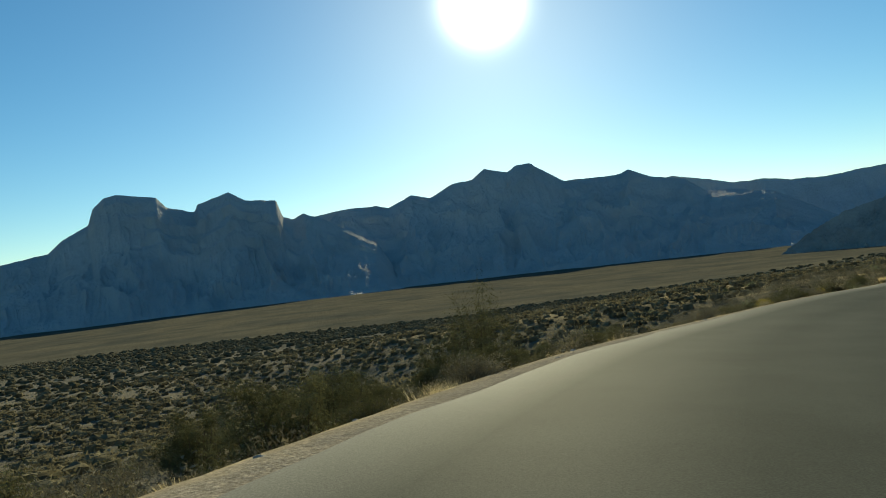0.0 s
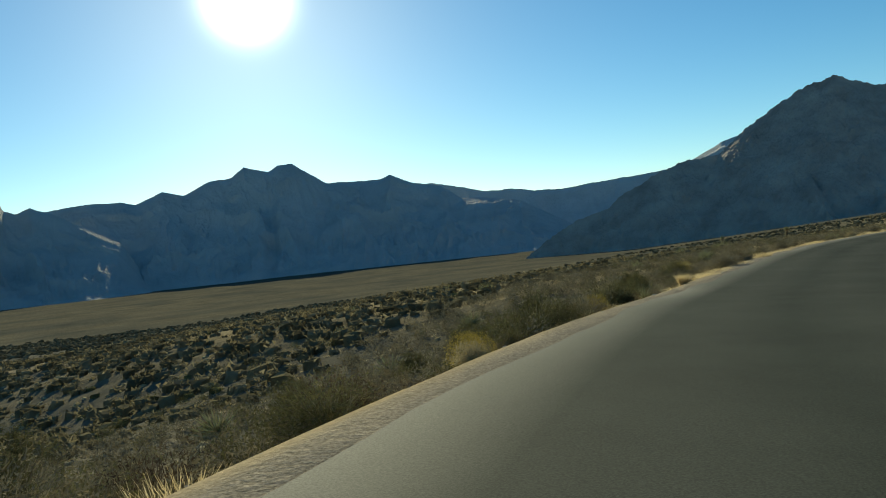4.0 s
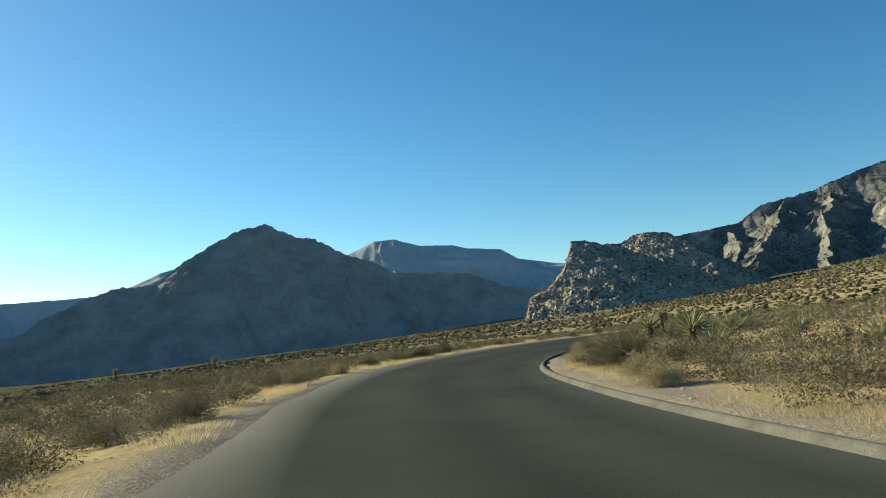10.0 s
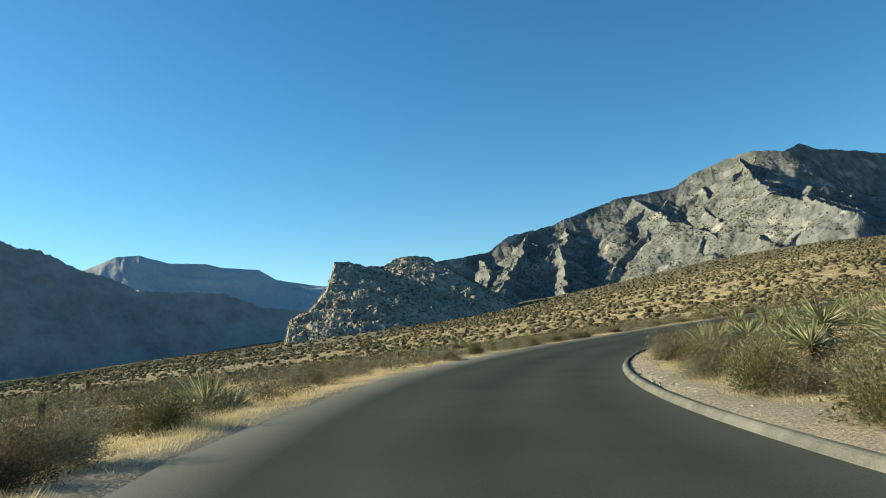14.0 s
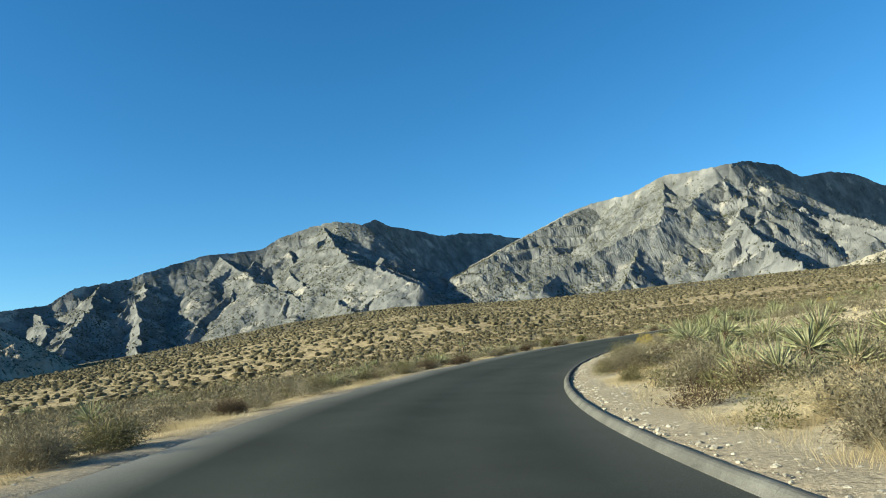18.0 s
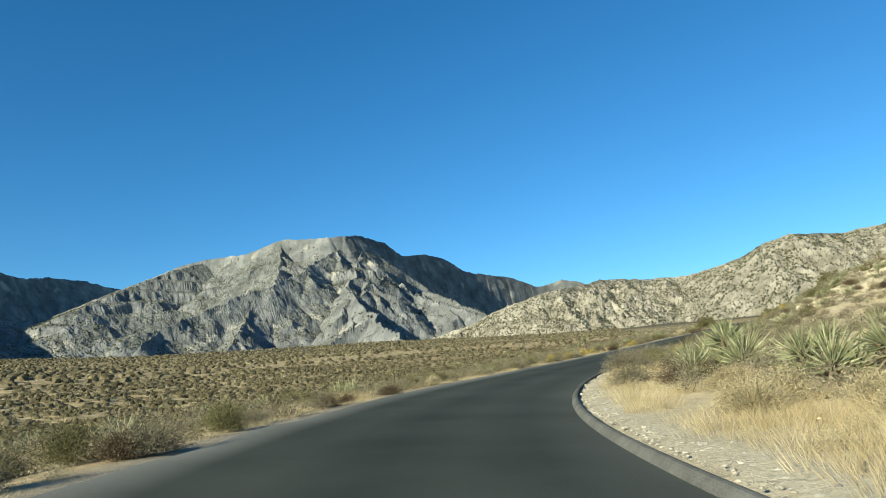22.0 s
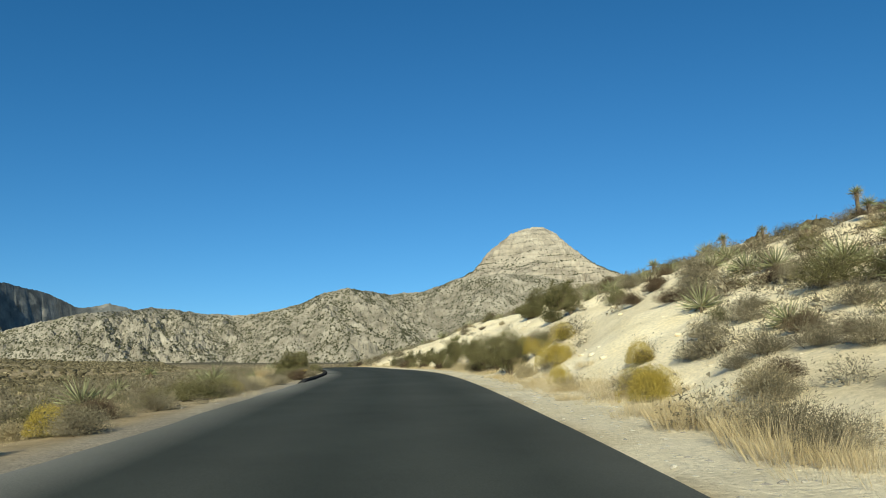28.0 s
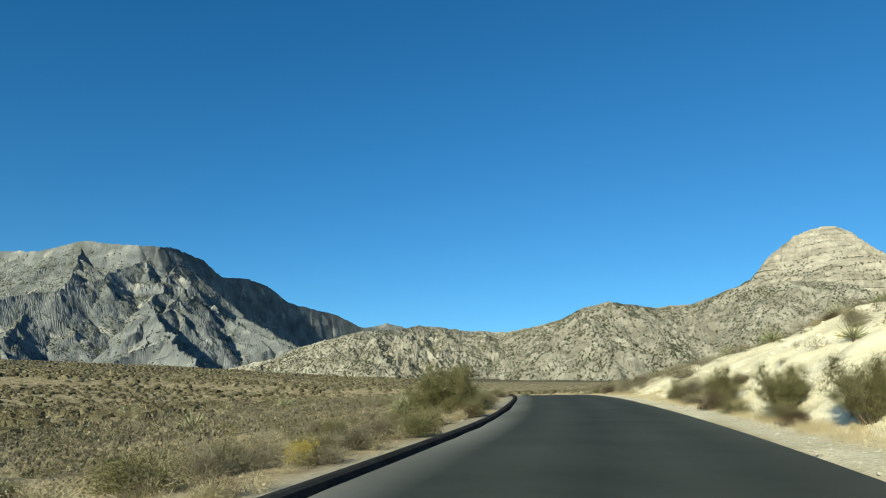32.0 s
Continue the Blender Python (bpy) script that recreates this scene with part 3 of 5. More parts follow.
def massif(name, eye, crest, r_foot, r_crest, r_back, mat, label, seed, spacing, flank, fall, grain, bands, n_az=1000, n_up=220, foot=0.8, jag=0.10, wide=2.0, scrub=(0.75, 1.25), lip=22.0, branch=0.8, brow=1.0, category="mountain"):
    """A mountain seen from the valley: a crest at given compass directions and heights (degrees), spurs that run down from it and branch, and slopes that fall away from every ridge.
    flank: the slopes' fall for each metre; fall: the same along a spur; grain: (size, height) of the rocks; bands: (spacing, strength, share of the height at which they begin)."""
    own = np.random.default_rng(seed)
    ca = np.array([c[0] for c in crest])
    az = np.linspace(ca[0] - wide, ca[-1] + wide, n_az)
    edge = np.minimum(ramp01(az, ca[0] - wide, ca[0]), 1 - ramp01(az, ca[-1], ca[-1] + wide))
    x0, y0, z0 = eye
    el = np.interp(az, ca, [c[1] for c in crest]) + edge * jag * (fbm(az * 2.3, az * 0, 5, seed, 0.65) + 0.6 * np.abs(fbm(az * 7.0, az * 0 + 9, 3, seed + 1, 0.6)))
    back = np.interp(az, ca, [c[2] if len(c) > 2 else 1.0 for c in crest])
    sheer = ramp01(np.interp(az, ca, [c[3] if len(c) > 3 else 1.0 for c in crest]), 1.5, 4.0)
    sin, cos = np.sin(np.radians(az)), np.cos(np.radians(az))
    rc = r_crest * back
    r0 = r_foot + (back - 1) * r_crest * foot
    base_c = plain(x0 + rc * sin, y0 + rc * cos) - 10
    zc = base_c + np.maximum(z0 + rc * np.tan(np.radians(el)) - base_c, 0.5) * np.maximum(edge, 0.02)
    cx, cy = x0 + rc * sin, y0 + rc * cos
    U = np.linspace(0, 1, n_up)[None, :]
    R = r0[:, None] + (rc - r0)[:, None] * U
    X, Y = x0 + R * sin[:, None], y0 + R * cos[:, None]
    base = plain(X, Y) - 10
    warp = ramp01(1 - U, 0, 0.15)
    WX = X + warp * (0.30 * spacing * fbm(X / (0.9 * spacing), Y / (0.9 * spacing), 4, seed + 5, 0.55))
    WY = Y + warp * (0.30 * spacing * fbm(X / (0.9 * spacing) + 31, Y / (0.9 * spacing), 4, seed + 6, 0.55))
    Z = base - 5.0

    def ridge(px, py, pz, qx, qy, qz, slope):
        """Raises the ground to the flanks of one ridge."""
        mid = math.degrees(math.atan2((px + qx) / 2 - x0, (py + qy) / 2 - y0)) % 360
        mid = mid if mid >= az[0] - 60 else mid + 360
        mid = mid - 360 if mid > az[-1] + 60 else mid
        half = math.degrees((math.hypot(qx - px, qy - py) / 2 + 3.5 * spacing) / r_foot)
        a, b = np.searchsorted(az, mid - half), np.searchsorted(az, mid + half)
        if b - a < 2:
            return
        wx, wy = WX[a:b], WY[a:b]
        dx, dy = qx - px, qy - py
        t = np.clip(((wx - px) * dx + (wy - py) * dy) / max(dx * dx + dy * dy, 1), 0, 1)
        d = np.hypot(wx - px - t * dx, wy - py - t * dy)
        Z[a:b] = np.maximum(Z[a:b], pz + (qz - pz) * t - slope * d - 0.25 * lip * (1 - np.exp(-d / lip * 2)))

    step = np.concatenate([[0], np.cumsum(np.hypot(np.diff(cx), np.diff(cy)))])
    marks = np.searchsorted(step, np.arange(0, step[-1], 0.22 * spacing))
    for k, k2 in zip(marks[:-1], marks[1:]):
        ridge(cx[k], cy[k], zc[k], cx[k2], cy[k2], zc[k2], flank * brow * (1 + 1.3 * sheer[k]) * own.uniform(0.85, 1.2))
    way = 0.3 * spacing
    while way < step[-1]:
        k = min(int(np.searchsorted(step, way)), n_az - 1)
        way += spacing * own.uniform(0.7, 1.35)
        tall = zc[k] - base_c[k]
        if tall < 8:
            continue
        pz = base_c[k] + tall * (own.uniform(0.9, 0.99) if sheer[k] < 0.3 else own.uniform(0.3, 0.5))
        turn = math.radians(az[k] + 180 + own.normal() * 22 - 12)
        start = 0.0 if sheer[k] < 0.3 else (rc[k] - r0[k]) * 0.35
        px, py = cx[k] - start * sin[k], cy[k] - start * cos[k]
        ln = (pz - base_c[k]) / fall * own.uniform(0.8, 1.25)
        bend = own.normal() * 0.35
        mx, my = px + 0.45 * ln * math.sin(turn), py + 0.45 * ln * math.cos(turn)
        mz = pz - (pz - base_c[k]) * own.uniform(0.42, 0.6)
        qx, qy = mx + 0.65 * ln * math.sin(turn + bend), my + 0.65 * ln * math.cos(turn + bend)
        qz = float(plain(np.array([qx]), np.array([qy]))[0]) - 14
        slope = flank * own.uniform(0.85, 1.25)
        for (ax, ay, az_, bx, by, bz) in ((px, py, pz, mx, my, mz), (mx, my, mz, qx, qy, qz)):
            ridge(ax, ay, az_, bx, by, bz, slope)
            for f in (own.uniform(0.1, 0.35), own.uniform(0.4, 0.65), own.uniform(0.7, 0.95)):
                side = own.choice([-1, 1])
                sx, sy, sz = ax + f * (bx - ax), ay + f * (by - ay), az_ + f * (bz - az_) - 3
                out = math.atan2(bx - ax, by - ay) + side * own.uniform(0.6, 1.1)
                far = spacing * branch * own.uniform(0.7, 1.5)
                ridge(sx, sy, sz, sx + far * math.sin(out), sy + far * math.cos(out), sz - far * fall * 1.25, slope * 1.15)
    tall = np.maximum(zc - base_c, 5)[:, None]
    size, height = grain
    near = ramp01(1 - U, 0.0, 0.06)
    rock = ridged(X / (size * 4), Y / (size * 4), 4, seed + 11, 0.6) - 0.45
    knob = np.abs(2 * vnoise(X / size, Y / size, seed + 12) - 1) - 0.4
    tiny = np.abs(2 * vnoise(X / (0.45 * size), Y / (0.45 * size), seed + 13) - 1) - 0.4
    Z = Z + near * height * (2.2 * rock + 1.0 * knob + 0.45 * tiny) * ramp01(Z - base, 0, 0.12 * tall)
    level = (Z - base) / tall
    gap, strength, begin = bands
    bent = (Z + 0.5 * gap * fbm(X / (6 * gap), Y / (6 * gap), 3, seed + 15)) / gap
    f = bent - np.floor(bent)
    Z = Z + strength * gap * (ramp01(f, 0.25, 0.75) - f) * ramp01(level, begin - 0.1, begin + 0.15) * near * ramp01(fbm(X / (5 * gap) + 9, Y / (5 * gap), 2, seed + 16), -0.35, 0.1)
    Z = base + np.maximum(Z - base, 0) * ramp01(U, 0.0, 0.1)
    sight = z0 + R * np.tan(np.radians(np.degrees(np.arctan2(zc - z0, rc))))[:, None]
    Z = np.where(U < 1, np.minimum(Z, np.maximum(sight - 0.02 * (rc[:, None] - R), base)), zc[:, None])
    # the far side falls back to the plain
    u = np.linspace(0.08, 1, 10)[None, :]
    RB = rc[:, None] + (r_back - r_crest) * u
    ZB = np.minimum(plain(x0 + RB * sin[:, None], y0 + RB * cos[:, None]) - 20, zc[:, None])
    ZB = zc[:, None] + (ZB - zc[:, None]) * ramp01(u, -0.2, 1.0) - 25 * u
    pitch = np.hypot(np.gradient(Z, axis=1) / np.gradient(R, axis=1), np.gradient(Z, axis=0) / (np.radians(az[1] - az[0]) * R))
    cover = np.clip(1 - ramp01(pitch, *scrub) + 0.5 * fbm(X / 90, Y / 90, 3, seed + 23), 0, 1)
    R, Z, cover = np.concatenate([R, RB], 1), np.concatenate([Z, ZB], 1), np.concatenate([cover, np.full(RB.shape, 0.6)], 1)
    P = np.stack([x0 + R * sin[:, None], y0 + R * cos[:, None], Z], -1)
    root = tagged(new(name), label, category)
    SLOPES.setdefault(name, []).append((P[:, :n_up], cover[:, :n_up]))
    cut = n_up // 2
    for piece, a, z in (("foot_slope", 0, cut + 1), ("upper_slope", cut, n_up), ("back_slope", n_up - 1, P.shape[1])):
        me = mesh_from(piece, P[:, a:z].reshape(-1, 3), grid_quads(n_az, z - a)[:, ::-1])
        attribute(me, "scrub", cover[:, a:z])
        part(piece, me, mat, root)
    return root


# distance haze is put into these two base colours: both paler, the first bluish
HAZY = mat_rock("hazed_rock", (0.40, 0.41, 0.42), (0.46, 0.47, 0.48), (0.52, 0.52, 0.52), 0.006)
HAZED_SANDSTONE = mat_rock("hazed_sandstone", (0.38, 0.38, 0.38), (0.43, 0.43, 0.43), (0.48, 0.475, 0.47), 0.006)
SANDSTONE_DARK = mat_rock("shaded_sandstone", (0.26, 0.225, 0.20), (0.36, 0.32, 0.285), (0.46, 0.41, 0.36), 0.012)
BOULDERY = mat_rock("bouldery_sandstone", (0.22, 0.19, 0.15), (0.34, 0.295, 0.235), (0.46, 0.395, 0.31), 0.03, scrub=1)
LIMESTONE = mat_rock("limestone", (0.085, 0.089, 0.089), (0.15, 0.154, 0.151), (0.25, 0.25, 0.24), 0.014, scrub=1, patch=(0.31, 0.292, 0.256), dot=0.12, relief=0.5)
PALE_ROCK = mat_rock("pale_rubbly_rock", (0.155, 0.14, 0.11), (0.27, 0.245, 0.195), (0.41, 0.375, 0.305), 0.03, scrub=1, dot=0.17)
BANDED = mat_rock("banded_limestone", (0.22, 0.196, 0.157), (0.37, 0.33, 0.262), (0.50, 0.45, 0.358), 0.02, scrub=1, band=0.022)

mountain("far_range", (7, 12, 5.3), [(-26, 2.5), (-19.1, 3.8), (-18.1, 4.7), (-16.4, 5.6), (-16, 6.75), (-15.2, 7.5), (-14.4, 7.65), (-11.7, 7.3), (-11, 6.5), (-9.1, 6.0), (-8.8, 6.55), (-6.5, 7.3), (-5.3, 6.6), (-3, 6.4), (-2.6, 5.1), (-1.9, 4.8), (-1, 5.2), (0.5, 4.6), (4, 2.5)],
         2600, 3300, 3900, HAZED_SANDSTONE, "hazy dark sandstone mesa with steep broken walls", 101, cliff=0.5)
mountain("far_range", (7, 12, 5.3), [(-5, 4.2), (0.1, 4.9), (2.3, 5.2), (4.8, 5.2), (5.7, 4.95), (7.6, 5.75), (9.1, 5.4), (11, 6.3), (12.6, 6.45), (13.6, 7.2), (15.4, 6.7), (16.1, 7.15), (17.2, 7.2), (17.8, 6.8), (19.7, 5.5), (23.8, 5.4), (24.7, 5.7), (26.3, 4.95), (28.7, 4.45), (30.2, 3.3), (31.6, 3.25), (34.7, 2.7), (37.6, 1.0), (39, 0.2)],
         3000, 3900, 4400, HAZED_SANDSTONE, "long hazy mountain range with twin rounded summits", 102, cliff=0.3)
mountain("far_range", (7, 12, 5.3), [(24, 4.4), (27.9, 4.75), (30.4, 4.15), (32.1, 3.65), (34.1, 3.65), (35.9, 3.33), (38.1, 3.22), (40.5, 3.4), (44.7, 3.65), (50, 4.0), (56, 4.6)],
         4100, 4600, 4700, HAZY, "distant ridge in a pale haze colour with an even crest", 103, rough=0.6)
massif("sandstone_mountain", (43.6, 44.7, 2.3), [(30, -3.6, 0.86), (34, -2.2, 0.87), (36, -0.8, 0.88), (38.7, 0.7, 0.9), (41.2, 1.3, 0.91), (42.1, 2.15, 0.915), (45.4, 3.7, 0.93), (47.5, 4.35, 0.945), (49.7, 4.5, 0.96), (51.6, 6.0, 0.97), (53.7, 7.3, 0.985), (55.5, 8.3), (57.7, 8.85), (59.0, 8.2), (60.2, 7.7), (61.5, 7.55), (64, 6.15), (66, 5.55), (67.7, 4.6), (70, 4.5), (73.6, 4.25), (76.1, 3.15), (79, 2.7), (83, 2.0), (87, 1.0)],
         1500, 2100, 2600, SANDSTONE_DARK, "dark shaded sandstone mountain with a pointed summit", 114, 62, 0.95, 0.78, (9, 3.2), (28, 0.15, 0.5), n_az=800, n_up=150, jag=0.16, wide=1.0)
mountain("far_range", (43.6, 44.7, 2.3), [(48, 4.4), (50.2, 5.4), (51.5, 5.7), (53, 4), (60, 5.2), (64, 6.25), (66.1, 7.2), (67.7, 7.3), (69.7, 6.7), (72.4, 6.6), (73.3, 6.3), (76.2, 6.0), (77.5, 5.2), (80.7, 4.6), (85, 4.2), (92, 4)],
         3600, 4400, 4700, HAZY, "table mountain in a pale haze colour behind the sandstone", 105, rough=0.6, cliff=0.3)
massif("boulder_hill", (62, 53, 2.0), [(78.6, 2.2, 0.86), (79.9, 2.7, 0.88), (81.3, 4.3, 0.9), (81.9, 6.3, 0.92), (83.2, 6.2, 0.94), (84.4, 5.85, 0.96), (85.7, 5.8, 0.98), (86.7, 6.4), (88, 6.5), (89.2, 6.35, 1.03), (91.3, 5.1, 1.1), (94.8, 3.0, 1.2), (96, 2.3, 1.24)],
         820, 1150, 1650, BOULDERY, "bouldery sandstone outcrop with a tan rounded crown", 106, 55, 0.52, 0.38, (6, 2.6), (14, 0.3, 0.3), n_az=520, n_up=150, jag=0.12, wide=1.0, lip=8.0)
massif("limestone_mountain", (81.6, 58.4, 1.9), [(84, 4.6, 0.76), (89.6, 6.0, 0.80), (91.4, 6.15, 0.81), (94.3, 6.5, 0.84), (96, 7.65, 0.85), (99.4, 8.2, 0.88), (101, 8.8, 0.89), (103.3, 9.45, 0.91), (105, 9.9, 0.92), (108.9, 10.15, 0.94), (110.2, 10.95, 0.95), (112.7, 11.75, 0.95), (114.7, 12.15, 0.94), (116.8, 11.8, 0.94, 1.8), (117.9, 12.15, 0.96, 2.5), (119.1, 11.5, 1.0, 3.8), (121.5, 11, 1.08, 5), (123.1, 10.5, 1.13, 5), (124.8, 10.6, 1.17, 5), (127, 10.4, 1.23, 5), (129.6, 9.7, 1.27, 5), (133, 7, 1.3, 5)],
         2000, 3700, 4400, LIMESTONE, "grey limestone escarpment with cliff bands and shaded gullies", 107, 150, 0.70, 0.42, (18, 2.2), (62, 0.35, 0.5), brow=1.5, scrub=(0.85, 1.5), n_az=900, n_up=190)
massif("limestone_mountain", (147.6, 28.7, 3.5), [(124, 7.5), (129.2, 9.75), (133.5, 11.5), (136, 12.15), (138.5, 12.4, 0.95), (141.3, 13.45, 0.9), (145, 13.5, 0.87), (146.4, 13.6, 0.88), (147.7, 13.5, 0.91, 2.0), (149.5, 12.85, 0.96, 3.0), (150.8, 11.75, 1.0, 4.0), (152.6, 11.75, 1.05, 5), (154.2, 11.25, 1.1, 5), (155.8, 10.15, 1.14, 5), (159.5, 9.3, 1.24, 5), (161.3, 8.45, 1.28, 5), (162.3, 8.5, 1.3, 5), (163.3, 8.85, 1.31, 5), (164.6, 8.5, 1.32, 5), (168, 7, 1.34, 5)],
         1800, 3500, 4300, LIMESTONE, "broad grey limestone peak with a pale rock scar", 108, 150, 0.76, 0.42, (14, 3.6), (62, 0.6, 0.5), brow=2.3, scrub=(0.85, 1.5), n_az=900, n_up=190)
massif("rubble_hills", (165, -11.4, 5.9), [(150, 4.5, 1.08), (155.9, 6.0, 0.98), (157.9, 6.9, 0.94), (161.6, 7.95, 0.92), (163.3, 8.2, 0.94), (165.4, 8.35, 1.0), (166.5, 8.6, 1.03), (170.3, 8.2, 1.1), (173, 8.1, 1.12), (175.7, 8.55, 1.04), (177.6, 9.1, 0.97), (179, 9.8, 0.92), (180.9, 10.15, 0.91), (184, 9.6, 1.05), (186.7, 9.75, 1.08), (189.5, 10.7, 1.0), (193, 10.9, 0.98), (196, 10.6, 1.02), (200, 9.5, 1.05), (205, 8.5, 1.05)],
         850, 1500, 1900, PALE_ROCK, "pale rubbly limestone hills dotted with low scrub", 109, 70, 0.62, 0.32, (8, 4.6), (15, 0.22, 0.3), n_az=1000, n_up=190, lip=9.0, brow=1.4, scrub=(1.0, 1.7))
massif("banded_peak", (165, -11.4, 5.9), [(188.5, 10.0), (190.7, 11.2), (192, 12.6), (193, 13.4), (193.9, 13.95), (195, 14.3), (195.8, 14.42), (196.5, 14.35), (197.4, 13.8), (198.3, 12.9), (200.1, 11.35), (201.5, 10.6), (205, 9.3), (210, 8)],
         1350, 1800, 2200, BANDED, "domed pale peak with level rock bands", 110, 55, 0.75, 0.5, (7, 2.2), (20, 1.0, 0.3), n_az=520, n_up=170, lip=14.0, scrub=(0.55, 0.95))


# ---- plants and stones: shapes ----
rng = np.random.default_rng(7)


def leaves(points, size, flat=0.0):
    """Small three-cornered leaves at points, turned every way."""
    n = len(points)
    v = rng.normal(size=(n, 3, 3))
    v[:, :, 2] *= 1 - flat
    v /= np.linalg.norm(v, axis=2, keepdims=True) + 1e-9
    v *= (np.asarray(size) * rng.uniform(0.6, 1.2, n))[:, None, None]
    return (points[:, None, :] + v).reshape(-1, 3)


def blades(base, tip, width, bend=0.0, simple=False):
    """Narrow two-piece blades from base to tip; returns vertices and triangles."""
    n = len(base)
    way = tip - base
    side = np.cross(way, rng.normal(size=(n, 3)))
    side /= np.linalg.norm(side, axis=1, keepdims=True) + 1e-9
    side *= np.broadcast_to(np.asarray(width, float), (n,))[:, None]
    if simple:
        return np.stack([base - side, base + side, tip], 1).reshape(-1, 3), np.arange(n * 3).reshape(-1, 3)
    mid = base + way * 0.55
    mid[:, 2] += bend * np.linalg.norm(way, axis=1)
    v = np.stack([base - side * 0.6, base + side * 0.6, mid - side, mid + side, tip], 1).reshape(-1, 3)
    t = np.array([(0, 1, 3), (0, 3, 2), (2, 3, 4)])
    return v, (np.arange(n)[:, None, None] * 5 + t[None]).reshape(-1, 3)


def make_lobes():
    """The lobes of one shrub: direction, offset and size of each."""
    n = int(rng.integers(5, 9))
    return rng.uniform(0, 2 * np.pi, n), rng.uniform(0.1, 0.5, n), rng.uniform(0.5, 0.85, n)


def dome_points(n, rx, h, shell=0.6, lobes=None):
    """Points near the outside of an uneven dome of a few lobes."""
    la, lr, size = lobes or make_lobes()
    k = rng.integers(0, len(la), n)
    a = rng.uniform(0, 2 * np.pi, n)
    c = rng.uniform(0.0, 1, n)
    r = rng.uniform(shell, 1, n)**0.7 * size[k]
    sn = np.sqrt(1 - c * c * 0.96)
    low = h * 0.16 * (1 - size[k])
    return np.stack([rx * lr[k] * np.cos(la[k]) + rx * sn * np.cos(a) * r, rx * lr[k] * np.sin(la[k]) + rx * sn * np.sin(a) * r, low + h * (0.03 + c * r * 1.2)], 1)


def brush(points, length, width, h):
    """Short twigs that point up and outwards from the middle of a shrub."""
    out = points - np.array([0, 0, 0.15 * h])
    out /= np.linalg.norm(out, axis=1, keepdims=True) + 1e-6
    out = out + rng.normal(size=points.shape) * 0.45
    out /= np.linalg.norm(out, axis=1, keepdims=True)
    ln = length * rng.uniform(0.5, 1.3, len(points))[:, None]
    return blades(points - out * ln * 0.5, points + out * ln * 0.5, width, 0.0, True)


def loose(v):
    return v, np.arange(len(v)).reshape(-1, 3)


def join(*pieces):
    vs, ts, k = [], [], 0
    for v, t in pieces:
        vs.append(v)
        ts.append(t + k)
        k += len(v)
    return np.concatenate(vs), np.concatenate(ts)


def shape_shrub(n_twig, n_leaf, rx=0.55, h=0.6, size=0.05, width=0.006, simple=False):
    lobes = make_lobes()
    ends = dome_points(n_twig, rx, h, 0.7, lobes) * 0.96
    root = ends * np.array([0.15, 0.15, 0.0]) + rng.normal(size=ends.shape) * 0.02
    root[:, 2] = -0.03
    short = np.arange(n_twig) % 4 > 0
    root[short] = ends[short] * rng.uniform(0.35, 0.7, (short.sum(), 1)) + rng.normal(size=(short.sum(), 3)) * 0.07 * rx
    twigs = blades(root, ends + rng.normal(size=ends.shape) * 0.05 * rx, width, 0.05, simple)
    near_out = dome_points(n_leaf, rx, h, 0.2, lobes)
    leaf = join(brush(near_out[::2], size * (2.6 if simple else 4.2), size * (0.15 if simple else 0.22), h), loose(leaves(near_out[1::2], size)))
    return twigs, leaf


def shape_far_shrub(n=12, rx=0.55, h=0.55):
    """A low uneven core with loose tufts over it."""
    a = np.linspace(0, 2 * np.pi, 6, endpoint=False) + rng.uniform(0, 1)
    k, k2 = rng.uniform(0.6, 1.2, 6), rng.uniform(0.6, 1.05, 6)
    wide = 0.8 if n == 0 else 0.55
    ring = np.stack([rx * wide * np.cos(a) * k, rx * wide * np.sin(a) * k, np.full(6, -0.08)], 1)
    mid = np.stack([rx * wide * np.cos(a + 0.4) * k2, rx * wide * np.sin(a + 0.4) * k2, h * rng.uniform(0.35, 0.7, 6)], 1)
    v = np.concatenate([ring, mid, [[rng.normal() * 0.1 * rx, rng.normal() * 0.1 * rx, h * (0.8 if n == 0 else 0.6)]]])
    t = []
    for i in range(6):
        j = (i + 1) % 6
        t += [(i, j, 6 + i), (j, 6 + j, 6 + i), (6 + i, 6 + j, 12)]
    core = (v, np.array(t))
    if not n:
        return core
    p = dome_points(n, rx, h, 0.75)
    return join(core, brush(p[: n // 2], 0.22, 0.03, h), loose(leaves(p[n // 2:], 0.11)))


def shape_tuft(n=50, r=0.12, h=0.42, width=0.006, lean=0.5, simple=False):
    a = rng.uniform(0, 2 * np.pi, n)
    q = np.sqrt(rng.uniform(0, 1, n))
    base = np.stack([r * q * np.cos(a), r * q * np.sin(a), np.full(n, -0.02)], 1)
    ln = h * rng.uniform(0.55, 1.1, n)
    out = lean * q * ln
    a2 = a + rng.normal(size=n) * 0.5
    tip = base + np.stack([out * np.cos(a2), out * np.sin(a2), ln], 1)
    return blades(base, tip, width, 0.06, simple)


